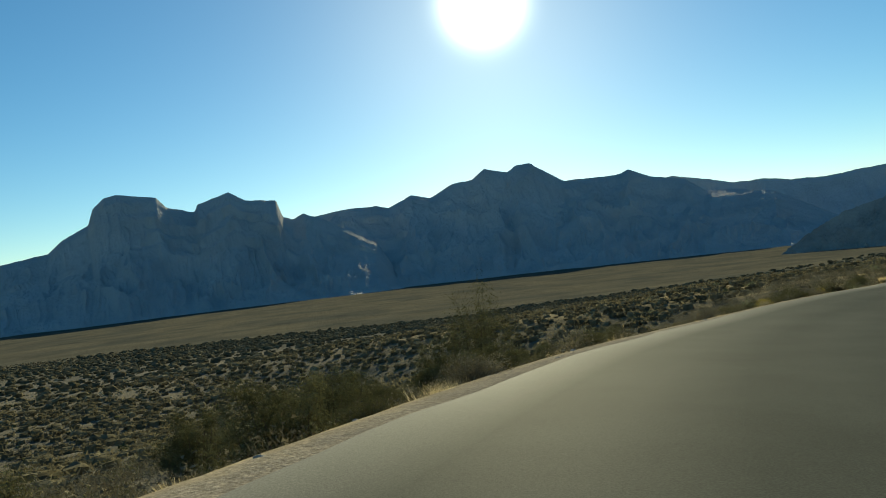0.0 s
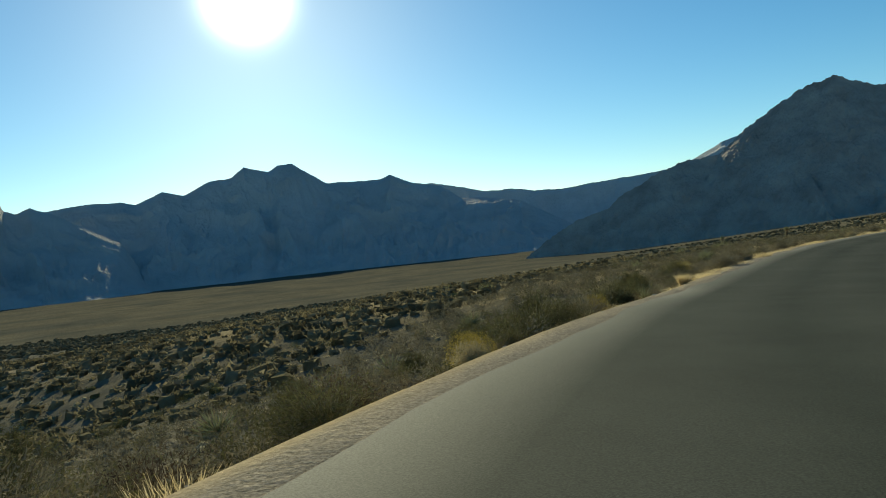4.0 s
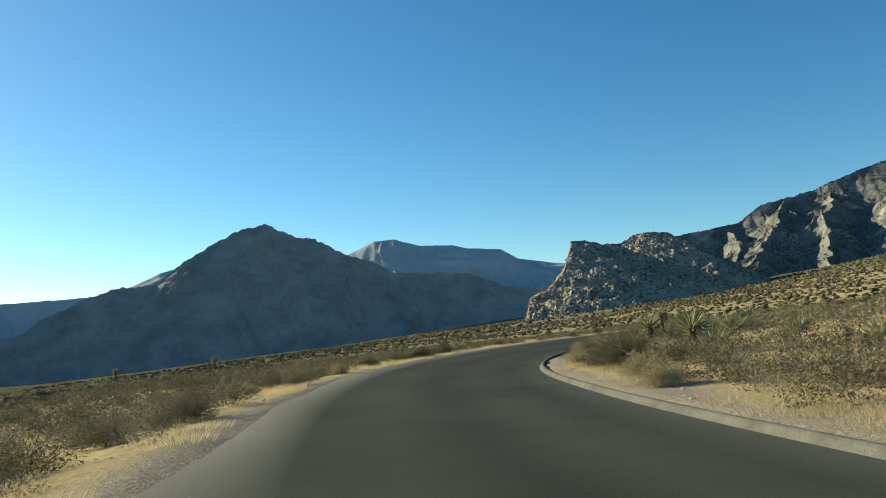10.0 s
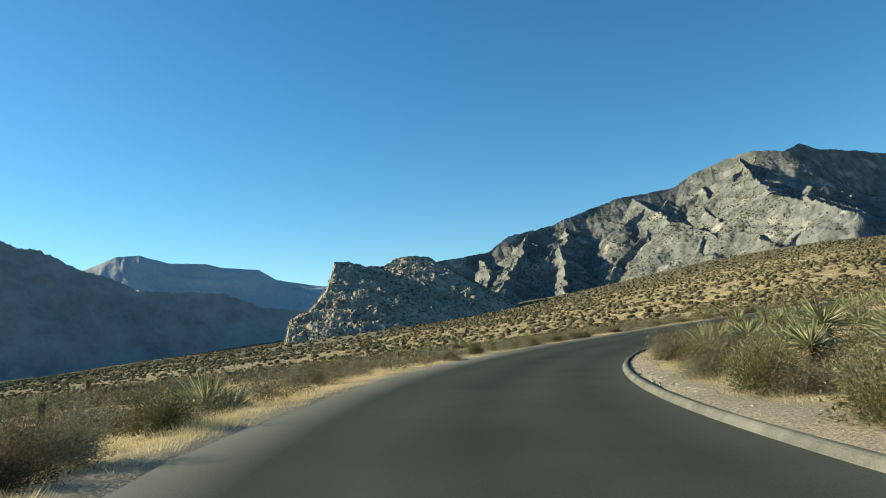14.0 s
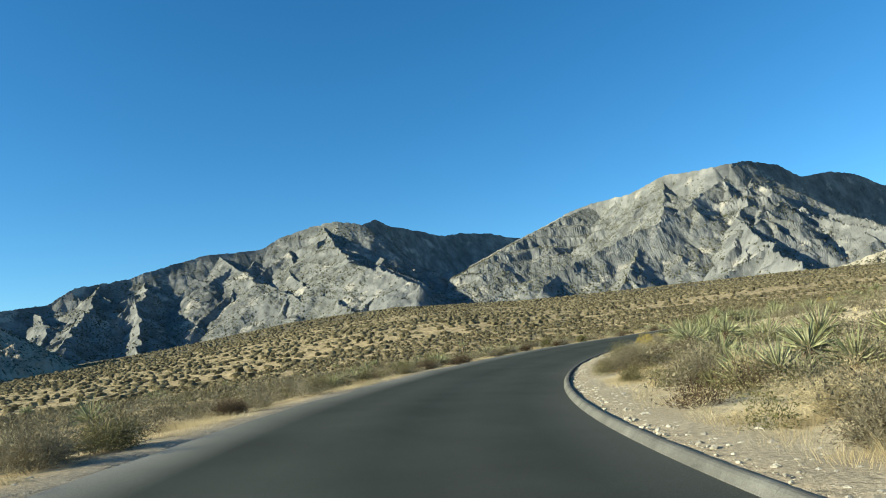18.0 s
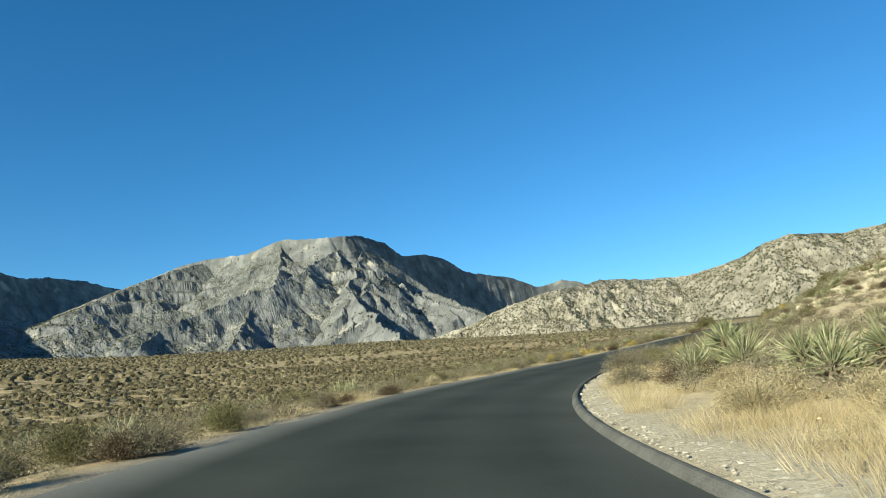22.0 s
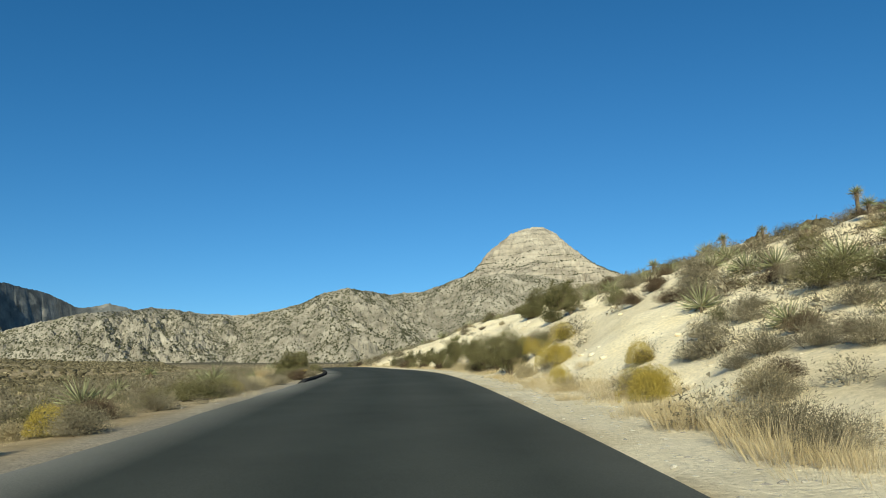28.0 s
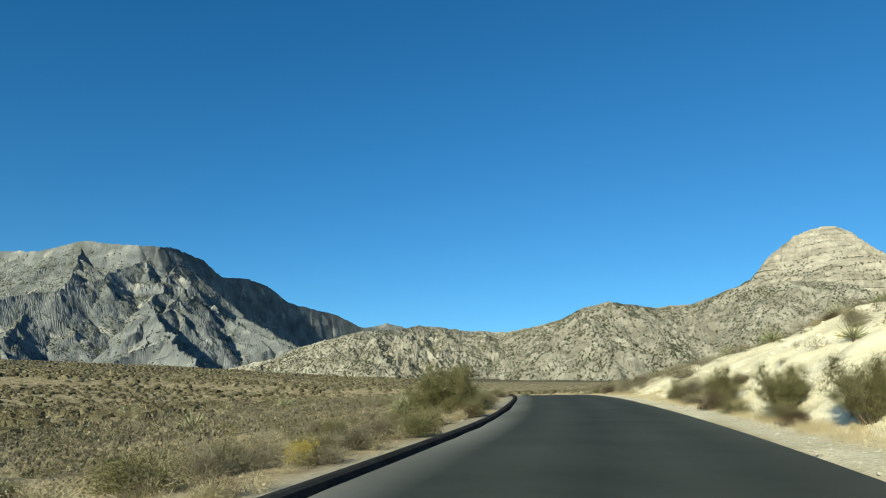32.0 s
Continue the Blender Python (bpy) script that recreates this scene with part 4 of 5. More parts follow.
def shape_yucca(n, length, lift=0.1, low=-0.25, width=0.018):
    """A rosette of stiff pointed blades round one heart."""
    a = np.arange(n) * 2.39996 + rng.uniform(0, 6)
    c = np.linspace(low, 0.97, n) + rng.normal(size=n) * 0.05
    c = np.clip(c, -0.9, 0.99)
    s = np.sqrt(1 - c * c)
    way = np.stack([s * np.cos(a), s * np.sin(a), c], 1)
    ln = length * rng.uniform(0.75, 1.1, n)[:, None]
    base = way * 0.05 + np.array([0, 0, lift])
    return blades(base, base + way * ln, width, -0.02)


def tube(points, radii, sides=5):
    points = np.asarray(points, float)
    v = []
    a = np.linspace(0, 2 * np.pi, sides, endpoint=False)
    for p, r in zip(points, radii):
        v.append(np.stack([p[0] + r * np.cos(a), p[1] + r * np.sin(a), np.full(sides, p[2])], 1))
    t = []
    for k in range(len(points) - 1):
        for i in range(sides):
            j = (i + 1) % sides
            t += [(k * sides + i, k * sides + j, (k + 1) * sides + j), (k * sides + i, (k + 1) * sides + j, (k + 1) * sides + i)]
    return np.concatenate(v), np.array(t)


def shape_tall_bush(h, rx, n_stem, n_leaf, size=0.05, low=0.12, n_twig=2600):
    """Many thin stems that spread from the ground and fork, with twigs and leaves in uneven clumps."""
    stems, heads, weight = [], [], []
    for i in range(n_stem):
        a = rng.uniform(0, 2 * np.pi)
        out = rx * rng.uniform(0.2, 1.0)
        hi = h * rng.uniform(0.55, 1.0) * (1 - 0.35 * (out / rx)**2)
        p = [np.array([0.22 * out * np.cos(a), 0.22 * out * np.sin(a), -0.05])]
        for f in (0.35, 0.68, 1.0):
            p.append(np.array([out * (0.22 + 0.78 * f) * np.cos(a) + rng.normal() * 0.07, out * (0.22 + 0.78 * f) * np.sin(a) + rng.normal() * 0.07, hi * f]))
        stems.append(tube(p, [0.018, 0.014, 0.009, 0.003], 4))
        for k, w in ((1, low), (2, 0.8), (3, 1.0)):
            heads.append(p[k])
            weight.append(w)
        for _ in range(2):
            q = p[2] + rng.normal(size=3) * np.array([0.28, 0.28, 0.16]) * rx
            q[2] = abs(q[2])
            stems.append(tube([p[1], (p[1] + q) / 2, q], [0.009, 0.006, 0.003], 3))
            heads.append(q)
            weight.append(0.8)
    heads, weight = np.array(heads), np.array(weight)
    pick = rng.choice(len(heads), n_leaf, p=weight / weight.sum())
    cloud = heads[pick] + rng.normal(size=(n_leaf, 3)) * np.array([0.12 * rx, 0.12 * rx, 0.055 * h])
    cloud[:, 2] = np.abs(cloud[:, 2])
    tips = cloud[:n_twig]
    twigs = blades(tips - (tips - heads[pick[:n_twig]]) * 0.9 - np.array([0, 0, 0.05 * h]), tips, 0.004, 0.03, True)
    return join(*stems), join(twigs, loose(leaves(cloud, size)))


def shape_stone(sub=1):
    bm = bmesh.new()
    bmesh.ops.create_icosphere(bm, subdivisions=sub, radius=0.5)
    v = np.array([p.co[:] for p in bm.verts])
    t = np.array([[q.index for q in f.verts] for f in bm.faces])
    bm.free()
    v *= (1 + rng.uniform(-0.22, 0.22, len(v)))[:, None]
    v *= np.array([1.0, rng.uniform(0.6, 0.9), rng.uniform(0.4, 0.65)])
    return v, t


def tri_mesh(name, piece, mat):
    me = mesh_from(name, piece[0], tris=piece[1])
    me.materials.append(mat)
    return me


def scattered(name, pieces, x, y, size, mat, label, category, sink=0.0, z=None):
    """One object of many small things, each a turned and sized copy of one of the shapes."""
    z = (ground_z(x, y) if z is None else z) - sink
    kind = rng.integers(0, len(pieces), len(x))
    turn = rng.uniform(0, 2 * np.pi, len(x))
    vs, ts, k = [], [], 0
    for i, (v, t) in enumerate(pieces):
        m = np.where(kind == i)[0]
        if not len(m):
            continue
        c, s = np.cos(turn[m])[:, None], np.sin(turn[m])[:, None]
        sz = size[m][:, None]
        px = (v[None, :, 0] * c - v[None, :, 1] * s) * sz + x[m][:, None]
        py = (v[None, :, 0] * s + v[None, :, 1] * c) * sz + y[m][:, None]
        pz = v[None, :, 2] * sz + z[m][:, None]
        vs.append(np.stack([px, py, pz], -1).reshape(-1, 3))
        ts.append((t[None] + (np.arange(len(m)) * len(v))[:, None, None] + k).reshape(-1, 3))
        k += len(m) * len(v)
    me = mesh_from(name, np.concatenate(vs), tris=np.concatenate(ts))
    me.materials.append(mat)
    return tagged(new(name, me), label, category, kind="stuff")


def plant(name, parts, label, category, group=""):
    """A thing with its parts at the origin, from which copies are set out."""
    root = new(name)
    root.empty_display_size = 0.2
    for part_name, me, part_label in parts:
        part(part_name, me, None, root, part_label)
    return tagged(root, label, category, group)


def set_out(models, x, y, size, sink=0.02, height=None):
    """Copies of the models at places on the ground."""
    z = ground_z(x, y) - sink if height is None else height
    for i in range(len(x)):
        m = models[rng.integers(0, len(models))]
        copy_thing(m, pose(x[i], y[i], z[i], 0, 0, rng.uniform(0, 360)) @ Matrix.Scale(float(size[i]), 4))


def clear(models):
    for m in models:
        for ob in (*m.children_recursive, m):
            bpy.data.objects.remove(ob)


def places(x0, x1, y0, y1, spacing, keep):
    """Jittered places in a rectangle, thinned by keep(s, d, x, y), a chance from 0 to 1."""
    nx, ny = int((x1 - x0) / spacing), int((y1 - y0) / spacing)
    ix, iy = np.meshgrid(np.arange(nx), np.arange(ny), indexing="ij")
    x = x0 + (ix.ravel() + rng.uniform(0, 1, nx * ny)) * spacing
    y = y0 + (iy.ravel() + rng.uniform(0, 1, nx * ny)) * spacing
    s, d, _ = road_frame(x, y)
    m = rng.uniform(0, 1, len(x)) < keep(s, d, x, y)
    return x[m], y[m], s[m], d[m]


def at(s, d):
    """Places by the way along the road and the offset to its right."""
    s, d = np.asarray(s, float), np.asarray(d, float)
    k = np.clip(np.searchsorted(ALONG, s), 0, len(LINE) - 1)
    return LINE[k, 0] + RIGHT[k, 0] * d, LINE[k, 1] + RIGHT[k, 1] * d


# ---- models ----
def make_shrubs(n, leaf_mat, label, rx, h, twigs, leaf, size, name="desert_shrub", group="roadside shrubs", stem=None):
    out = []
    for _ in range(n):
        tw, lf = shape_shrub(twigs, leaf, rx * rng.uniform(0.85, 1.2), h * rng.uniform(0.85, 1.15), size, 0.0032)
        out.append(plant(name, [("branchwork", tri_mesh("branchwork", tw, stem or SHRUB_GREY), ""), ("foliage", tri_mesh("foliage", lf, leaf_mat), "")], label, "shrub", group))
    return out


grey_models = make_shrubs(6, SHRUB_GREY, "low grey-brown leafless desert shrub on dry soil", 0.62, 0.66, 260, 5200, 0.018)
grey_models += make_shrubs(3, SHRUB_BROWN, "low dark brown leafless desert shrub on dry soil", 0.58, 0.6, 240, 5200, 0.018, "brown_shrub", "brown roadside shrubs", SHRUB_BROWN)
grey_models += make_shrubs(2, SHRUB_STRAW, "pale straw-coloured dry desert shrub on tan soil", 0.52, 0.5, 300, 4400, 0.016, "straw_shrub", "straw roadside shrubs", SHRUB_STRAW)
olive_models = make_shrubs(4, SHRUB_GREEN, "rounded olive green desert shrub on dry soil", 0.64, 0.75, 200, 5200, 0.02, "green_shrub", "green roadside shrubs")

yellow_models = []
for _ in range(3):
    tw, lf = shape_shrub(260, 10, 0.46, 0.62, 0.03, 0.004)
    top = dome_points(8000, 0.54, 0.74, 0.72)
    yellow_models.append(plant("rabbitbrush", [("branchwork", tri_mesh("branchwork", tw, SHRUB_GREEN), "thin green stems"), ("flower_cover", tri_mesh("flower_cover", loose(leaves(top, 0.015)), SHRUB_YELLOW), "dull yellow flower heads")],
                               "round yellow-flowered rabbitbrush beside the road", "shrub", "yellow rabbitbrush"))

tuft_models = []
for _ in range(5):
    tuft_models.append(plant("grass_tuft", [("tuft", tri_mesh("tuft", shape_tuft(480, 0.34, 0.26, 0.0016, 0.6), GRASS_DRY), "")], "dry golden grass tuft on the road verge", "grass", "golden grass tufts"))

yucca_models = []
for i in range(5):
    heads = [(0, 0, 0.12, 1.0)] if i < 3 else [(0, 0, 0.2, 1.0), (0.35, 0.1, 0.05, 0.8), (-0.2, 0.3, 0.05, 0.7)]
    green, dead, trunk = [], [], []
    for hx, hy, hz, k in heads:
        v, t = shape_yucca(85, 0.72 * k, hz, -0.1, 0.016)
        green.append((v + np.array([hx, hy, 0]), t))
        v, t = shape_yucca(30, 0.5 * k, hz, -0.85, 0.013)
        dead.append((v * np.array([1, 1, 0.9]) + np.array([hx, hy, 0.06]), t))
        trunk.append(("trunk", tri_mesh("trunk", tube([(hx, hy, -0.1), (hx, hy, hz), (hx, hy, hz + 0.12)], [0.07, 0.07, 0.03], 6), BARK), ""))
    dv, dt = join(*dead)
    dv[:, 2] = np.maximum(dv[:, 2], 0.0)
    yucca_models.append(plant("yucca", [*trunk, ("rosette", tri_mesh("rosette", join(*green), YUCCA_LEAF), "stiff pale green blades"), ("dry_skirt", tri_mesh("dry_skirt", (dv, dt), YUCCA_DEAD), "dry drooping blades")],
                               "spiky pale green yucca among dry shrubs", "yucca", "yuccas"))


def tall_yucca(h):
    green, dead = shape_yucca(80, 0.5, h, -0.2, 0.016), shape_yucca(70, 0.38, h - 0.15, -0.95, 0.012)
    return plant("tall_yucca", [("trunk", tri_mesh("trunk", tube([(0, 0, -0.1), (0.03, 0, h * 0.5), (0, 0.02, h), (0, 0, h + 0.1)], [0.13, 0.11, 0.10, 0.03], 7), BARK), ""),
                                ("rosette", tri_mesh("rosette", green, YUCCA_LEAF), "stiff green blades"), ("dry_skirt", tri_mesh("dry_skirt", dead, YUCCA_DEAD), "hanging dry blades")],
                 "tall yucca with a shaggy trunk and a green crown", "yucca", "tall yuccas")


tall_models = [tall_yucca(1.1), tall_yucca(1.5), tall_yucca(0.8)]
short_models = [tall_yucca(0.45), tall_yucca(0.6), tall_yucca(0.35)]

bush_models = []
for hh, rr in ((1.9, 1.1), (1.6, 1.2), (2.3, 1.0)):
    st, lf = shape_tall_bush(hh, rr, 30, 30000, 0.022, 0.75, 5000)
    bush_models.append(plant("tall_bush", [("branchwork", tri_mesh("branchwork", st, BARK), "thin grey stems"), ("crown", tri_mesh("crown", lf, SHRUB_GREEN), "dark olive leaves")], "tall dark olive desert bush with thin stems", "bush", "tall bushes"))

stone_models = []
for _ in range(4):
    stone_models.append(plant("stone", [("stone_body", tri_mesh("stone_body", shape_stone(2), STONE), "")], "pale broken stone on the road verge", "stone", "verge stones"))


# ---- plants set out by plan ----
def verge(s, d):
    """How far out of the road's edge."""
    return np.abs(d) - HALF


def bare_bank(s, d):
    edge = 8.5 + 4.5 * ramp01(s, 335, 350)
    return (0.3 * ramp01(s, 296, 310) + 0.7 * ramp01(s, 320, 332)) * (1 - ramp01(s, 395, 425)) * (d > 0) * (1 - ramp01(d, edge, edge + 4))


NEAR_BOX = (-25, 215, -185, 110)


def keep_grey(s, d, x, y):
    v = verge(s, d)
    patch = np.where(((s < 165) | (s > 300)) & (d < 0), 1.0, 0.5 + 0.5 * ramp01(vnoise(x / 4, y / 4, 21), 0.3, 0.6))
    belt = ramp01(s, 246, 252) * (1 - ramp01(s, 258, 268))
    edge = np.where(d > 0, ramp01(v, 1.35 + 1.2 * belt - 0.35 * (s < 185), 2.1 + 2.2 * belt - 0.4 * (s < 185)), ramp01(v, 1.0 - 0.45 * ramp01(s, 165, 190), 2.0 - 0.7 * ramp01(s, 165, 190)))
    return patch * edge * np.where(d > 0, 1 - 0.2 * ramp01(s, 225, 245), 1 - 0.2 * ramp01(s, 120, 150)) * (v < 20) * (1 - 0.87 * bare_bank(s, d)) * (s > 20) * (s < 450)


x, y, s, d = places(*NEAR_BOX, 1.12, keep_grey)
near = np.argsort(np.abs(np.abs(d) - 3.5) + np.where(s < 40, 50, 0) + np.where(d > 0, 0, 1.5) + rng.uniform(0, 5, len(d)))
chosen, rest = near[:300], near[300:]
inner = chosen[(d[chosen] > 0) & (s[chosen] < 290)]
outer = chosen[(d[chosen] <= 0) | (s[chosen] >= 290)]
set_out(grey_models[:6] + grey_models[9:] * 2, x[inner], y[inner], rng.uniform(0.75, 1.45, len(inner)) * 1.3)
set_out(grey_models, x[outer], y[outer], rng.uniform(0.75, 1.45, len(outer)) * np.where(d[outer] > 0, 1.3, 0.95 - 0.15 * ramp01(s[outer], 310, 325)))
mid_shrubs = [join(*shape_shrub(14, 120, 0.55, 0.52, 0.05, 0.007, True)) for _ in range(6)]
fine_shrubs = [join(*shape_shrub(36, 520, 0.57, 0.58, 0.03, 0.005, True)) for _ in range(6)]
close = rest[verge(s[rest], d[rest]) < 6]
rest = rest[verge(s[rest], d[rest]) >= 6]
scattered("desert_scrub", fine_shrubs, x[close], y[close], rng.uniform(0.6, 1.35, len(close)) * np.where(d[close] > 0, 1.3, 1.2 - 0.4 * ramp01(s[close], 305, 325)), SHRUB_GREY, "twiggy grey-brown scrub close to the road", "scrub", 0.03)
scattered("desert_scrub", mid_shrubs, x[rest], y[rest], rng.uniform(0.6, 1.35, len(rest)) * np.where(d[rest] > 0, 1.3, 1.4), SHRUB_GREY, "dry grey-brown scrub covering the slopes beside the road", "scrub", 0.03)

x, y, s, d = places(*NEAR_BOX, 2.7, lambda s, d, x, y: keep_grey(s, d, x, y) * 0.75)
near = np.argsort(np.abs(d))
chosen, rest = near[:130], near[130:]
set_out(olive_models, x[chosen], y[chosen], rng.uniform(0.6, 1.25, len(chosen)))
if len(rest):
    scattered("green_scrub", mid_shrubs, x[rest], y[rest], rng.uniform(0.6, 1.3, len(rest)), SHRUB_GREEN, "scattered olive green scrub on the desert slope", "scrub", 0.03)


def keep_tuft(s, d, x, y):
    v = verge(s, d)
    patch = ramp01(vnoise(x / 2.6, y / 2.6, 33), 0.28 - 0.12 * (d > 0), 0.5 - 0.1 * (d > 0))
    shrink, early = ramp01(s, 300, 315), 1 - ramp01(s, 175, 200)
    right = ramp01(v, 0.5 + 0.4 * ramp01(s, 135, 160), 1.1 + 0.4 * ramp01(s, 135, 160)) * (1 - ramp01(v, 3.5 - 1.5 * shrink - 2.2 * early, 6.5 - 3.0 * shrink - 4.0 * early)) * ramp01(s, 95, 120) * (1 - 0.25 * bare_bank(s, d))
    left = ramp01(v, 0.4 + 0.7 * (s < 118), 0.7 + 0.7 * (s < 118)) * (1 - ramp01(v, 2.2 + 2.0 * ramp01(s, 230, 260), 3.8 + 3.0 * ramp01(s, 230, 260))) * (0.6 - 0.2 * ramp01(s, 190, 240) - 0.3 * (s < 118)) * ramp01(vnoise(x / 3.1, y / 3.1, 91), 0.2, 0.45) * (1 - 0.9 * ramp01(s, 316, 328))
    patch = np.where((d > 0) & (s > 236) & (s < 264), 0.5 * patch + 0.5 * np.sqrt(patch), patch * (1 - 0.15 * (d > 0) * ramp01(s, 160, 180)))
    return np.where(d > 0, right, left) * patch * (v < 8) * (s > 50) * (s < 440)


x, y, s, d = places(*NEAR_BOX, 0.27, keep_tuft)
pick = rng.permutation(len(x))
chosen, rest = pick[:290], pick[290:]
set_out(tuft_models, x[chosen], y[chosen], rng.uniform(0.7, 1.3, len(chosen)))
tuft_shapes = [shape_tuft(56, 0.32, 0.20, 0.0032, 0.85, True) for _ in range(6)]
scattered("dry_grass", tuft_shapes, x[rest], y[rest], rng.uniform(0.5, 1.2, len(rest)) * (1 + 0.35 * (d[rest] > 0) * ramp01(s[rest], 230, 245) * (1 - ramp01(s[rest], 285, 300))), GRASS_DRY, "dry golden grass along both road verges", "grass", 0.02)

x, y, s, d = places(*NEAR_BOX, 1.9, lambda s, d, x, y: 0.75 * (d < 0) * ramp01(verge(s, d), 1.2, 2.4) * (verge(s, d) < 28) * ramp01(s, 50, 62) * ramp01(vnoise(x / 9, y / 9, 77), 0.25, 0.6))
scattered("green_scrub", fine_shrubs, x, y, rng.uniform(0.6, 1.3, len(x)), SHRUB_GREEN, "olive and yellow-green scrub along the outer verge", "scrub", 0.03)

# soft straw growth behind the rubble of the inner verge
x, y, s, d = places(*NEAR_BOX, 0.9, lambda s, d, x, y: 0.55 * (d > 0) * ramp01(verge(s, d), 0.95, 1.5) * (1 - ramp01(verge(s, d), 3.5, 6.0)) * ramp01(s, 130, 150) * (1 - ramp01(s, 296, 306)) * ramp01(vnoise(x / 3, y / 3, 66), 0.25, 0.5))
scattered("straw_scrub", fine_shrubs, x, y, rng.uniform(0.4, 0.9, len(x)), SHRUB_STRAW, "soft straw-coloured scrub behind the kerb rubble", "scrub", 0.03)

x, y, s, d = places(*NEAR_BOX, 1.1, lambda s, d, x, y: 0.4 * (d < 0) * ramp01(verge(s, d), 0.6, 1.2) * (1 - ramp01(verge(s, d), 7.0, 12.0)) * ramp01(s, 175, 200) * (s < 420) * ramp01(vnoise(x / 3, y / 3, 68), 0.3, 0.6))
scattered("straw_scrub", fine_shrubs, x, y, rng.uniform(0.35, 0.85, len(x)), SHRUB_STRAW, "pale straw scrub between the shrubs of the outer verge", "scrub", 0.03)

# round dark shrubs dotted over the slope where the bank begins
x, y, s, d = places(*NEAR_BOX, 1.8, lambda s, d, x, y: 0.6 * ramp01(d, 7.0, 10.0) * (d < 34) * ramp01(s, 288, 300) * (1 - ramp01(s, 344, 352)) * (1 - 0.8 * bare_bank(s, d)))
scattered("brown_scrub", fine_shrubs, x, y, rng.uniform(0.7, 1.4, len(x)), SHRUB_BROWN, "round dark brown scrub dotted over the tan slope", "scrub", 0.03)

# dense dark growth inside the first half of the bend
for mat, chance, text in ((SHRUB_GREEN, 0.34, "dark olive scrub crowding the inner verge"), (SHRUB_BROWN, 0.2, "dark brown scrub crowding the inner verge")):
    x, y, s, d = places(*NEAR_BOX, 1.05, lambda s, d, x, y: chance * (d > 0) * ramp01(verge(s, d), 1.0, 1.7) * (1 - ramp01(verge(s, d), 6.0, 9.0)) * ramp01(s, 90, 100) * (1 - ramp01(s, 212, 232)))
    scattered("verge_scrub", fine_shrubs, x, y, rng.uniform(0.7, 1.4, len(x)), mat, text, "scrub", 0.03)

# small straw plants between the shrubs
x, y, s, d = places(*NEAR_BOX, 1.0, lambda s, d, x, y: 0.5 * ramp01(verge(s, d), 2, 5) * (verge(s, d) < 26) * (1 - 0.7 * bare_bank(s, d)) * ramp01(vnoise(x / 6, y / 6, 8), 0.3, 0.7))
scattered("dry_grass", tuft_shapes, x, y, rng.uniform(0.5, 1.0, len(x)), GRASS_DRY, "thin straw-coloured grass between the shrubs", "grass", 0.02)

# yuccas
x, y, s, d = places(*NEAR_BOX, 5.0, lambda s, d, x, y: 0.42 * ramp01(verge(s, d), 2.6, 3.6) * (verge(s, d) < 40) * (1 - 0.9 * bare_bank(s, d)) * (s > 95) * (s < 440) * np.where(d > 0, 0.9, 0.55) * np.where(verge(s, d) < 14, 1, 0.5))
set_out(yucca_models, x, y, rng.uniform(0.8, 1.45, len(x)))
x, y, s, d = places(*NEAR_BOX, 12.0, lambda s, d, x, y: 0.28 * ramp01(verge(s, d), 5, 8) * (verge(s, d) < 45) * (1 - bare_bank(s, d)) * (s > 175))
set_out(tall_models, x, y, rng.uniform(0.7, 1.1, len(x)))

# plants that stand out by themselves
fx = np.array([123.8, 122.9, 105.2, 103.6, 82.5, 84.8, 149.0, 147.8, 157.8, 156.6, 161.5, 163.5])
fy = np.array([39.4, 40.8, 46.6, 47.9, 50.6, 49.6, 12.2, 14.0, -35.4, -36.6, 27.0, 20.5])
set_out(yucca_models[:3] + yucca_models[3:], fx, fy, np.array([1.35, 1.2, 1.5, 1.2, 1.2, 1.0, 1.5, 1.3, 1.1, 1.0, 0.9, 0.9]))
set_out(tall_models, np.array([175.8, 141.0, 138.4]), np.array([-59.2, -94.7, -88.9]), np.array([1.2, 1.1, 1.0]))
set_out(short_models, np.array([58.5, 83.2, 125.5]), np.array([45.0, 49.0, 36.5]), np.array([1.1, 1.2, 1.1]))
set_out(yucca_models, np.array([147.7, 146.6, 148.6, 144.0]), np.array([-86.5, -84.0, -88.5, -90.5]), np.array([1.3, 1.1, 1.0, 1.2]))
set_out(bush_models, np.array([169.4, 4.9, 4.2, 2.0, -1.5, 8.5]), np.array([-118.9, 32.8, 30.6, 27.5, 24.0, 36.5]), np.array([1.3, 1.3, 0.8, 0.8, 0.8, 0.7]))
set_out(bush_models[:2], np.array([168.9, 170.1]), np.array([-118.2, -119.5]), np.array([1.15, 1.15]))
set_out(olive_models, np.array([169.0, 170.0]), np.array([-117.6, -118.5]), np.array([1.3, 1.3]))
tree_x, tree_y = np.array([6.85]), np.array([32.8])
tree_h = float(5.0 - ground_z(tree_x, tree_y)[0])
st, lf = shape_tall_bush(tree_h, tree_h * 0.33, 26, 15000, 0.042, 0.05)
lone_tree = plant("small_tree", [("branchwork", tri_mesh("branchwork", st, BARK), "thin bare stems"), ("crown", tri_mesh("crown", lf, SHRUB_GREEN), "sparse olive leaves")], "airy small desert tree with thin leaning stems", "tree")
set_out([lone_tree], tree_x, tree_y, np.array([1.0]))
clear([lone_tree])
# thick grey and olive shrubs behind the outer edge of the last stretch
edge_s, edge_d = rng.uniform(322, 378, 44), -rng.uniform(4.9, 8.5, 44)
edge_x, edge_y = at(edge_s, edge_d)
near_clump = np.hypot(edge_x - 168.95, edge_y + 83.2 - 3.0) < 6.5
edge_d[near_clump] -= 3.2
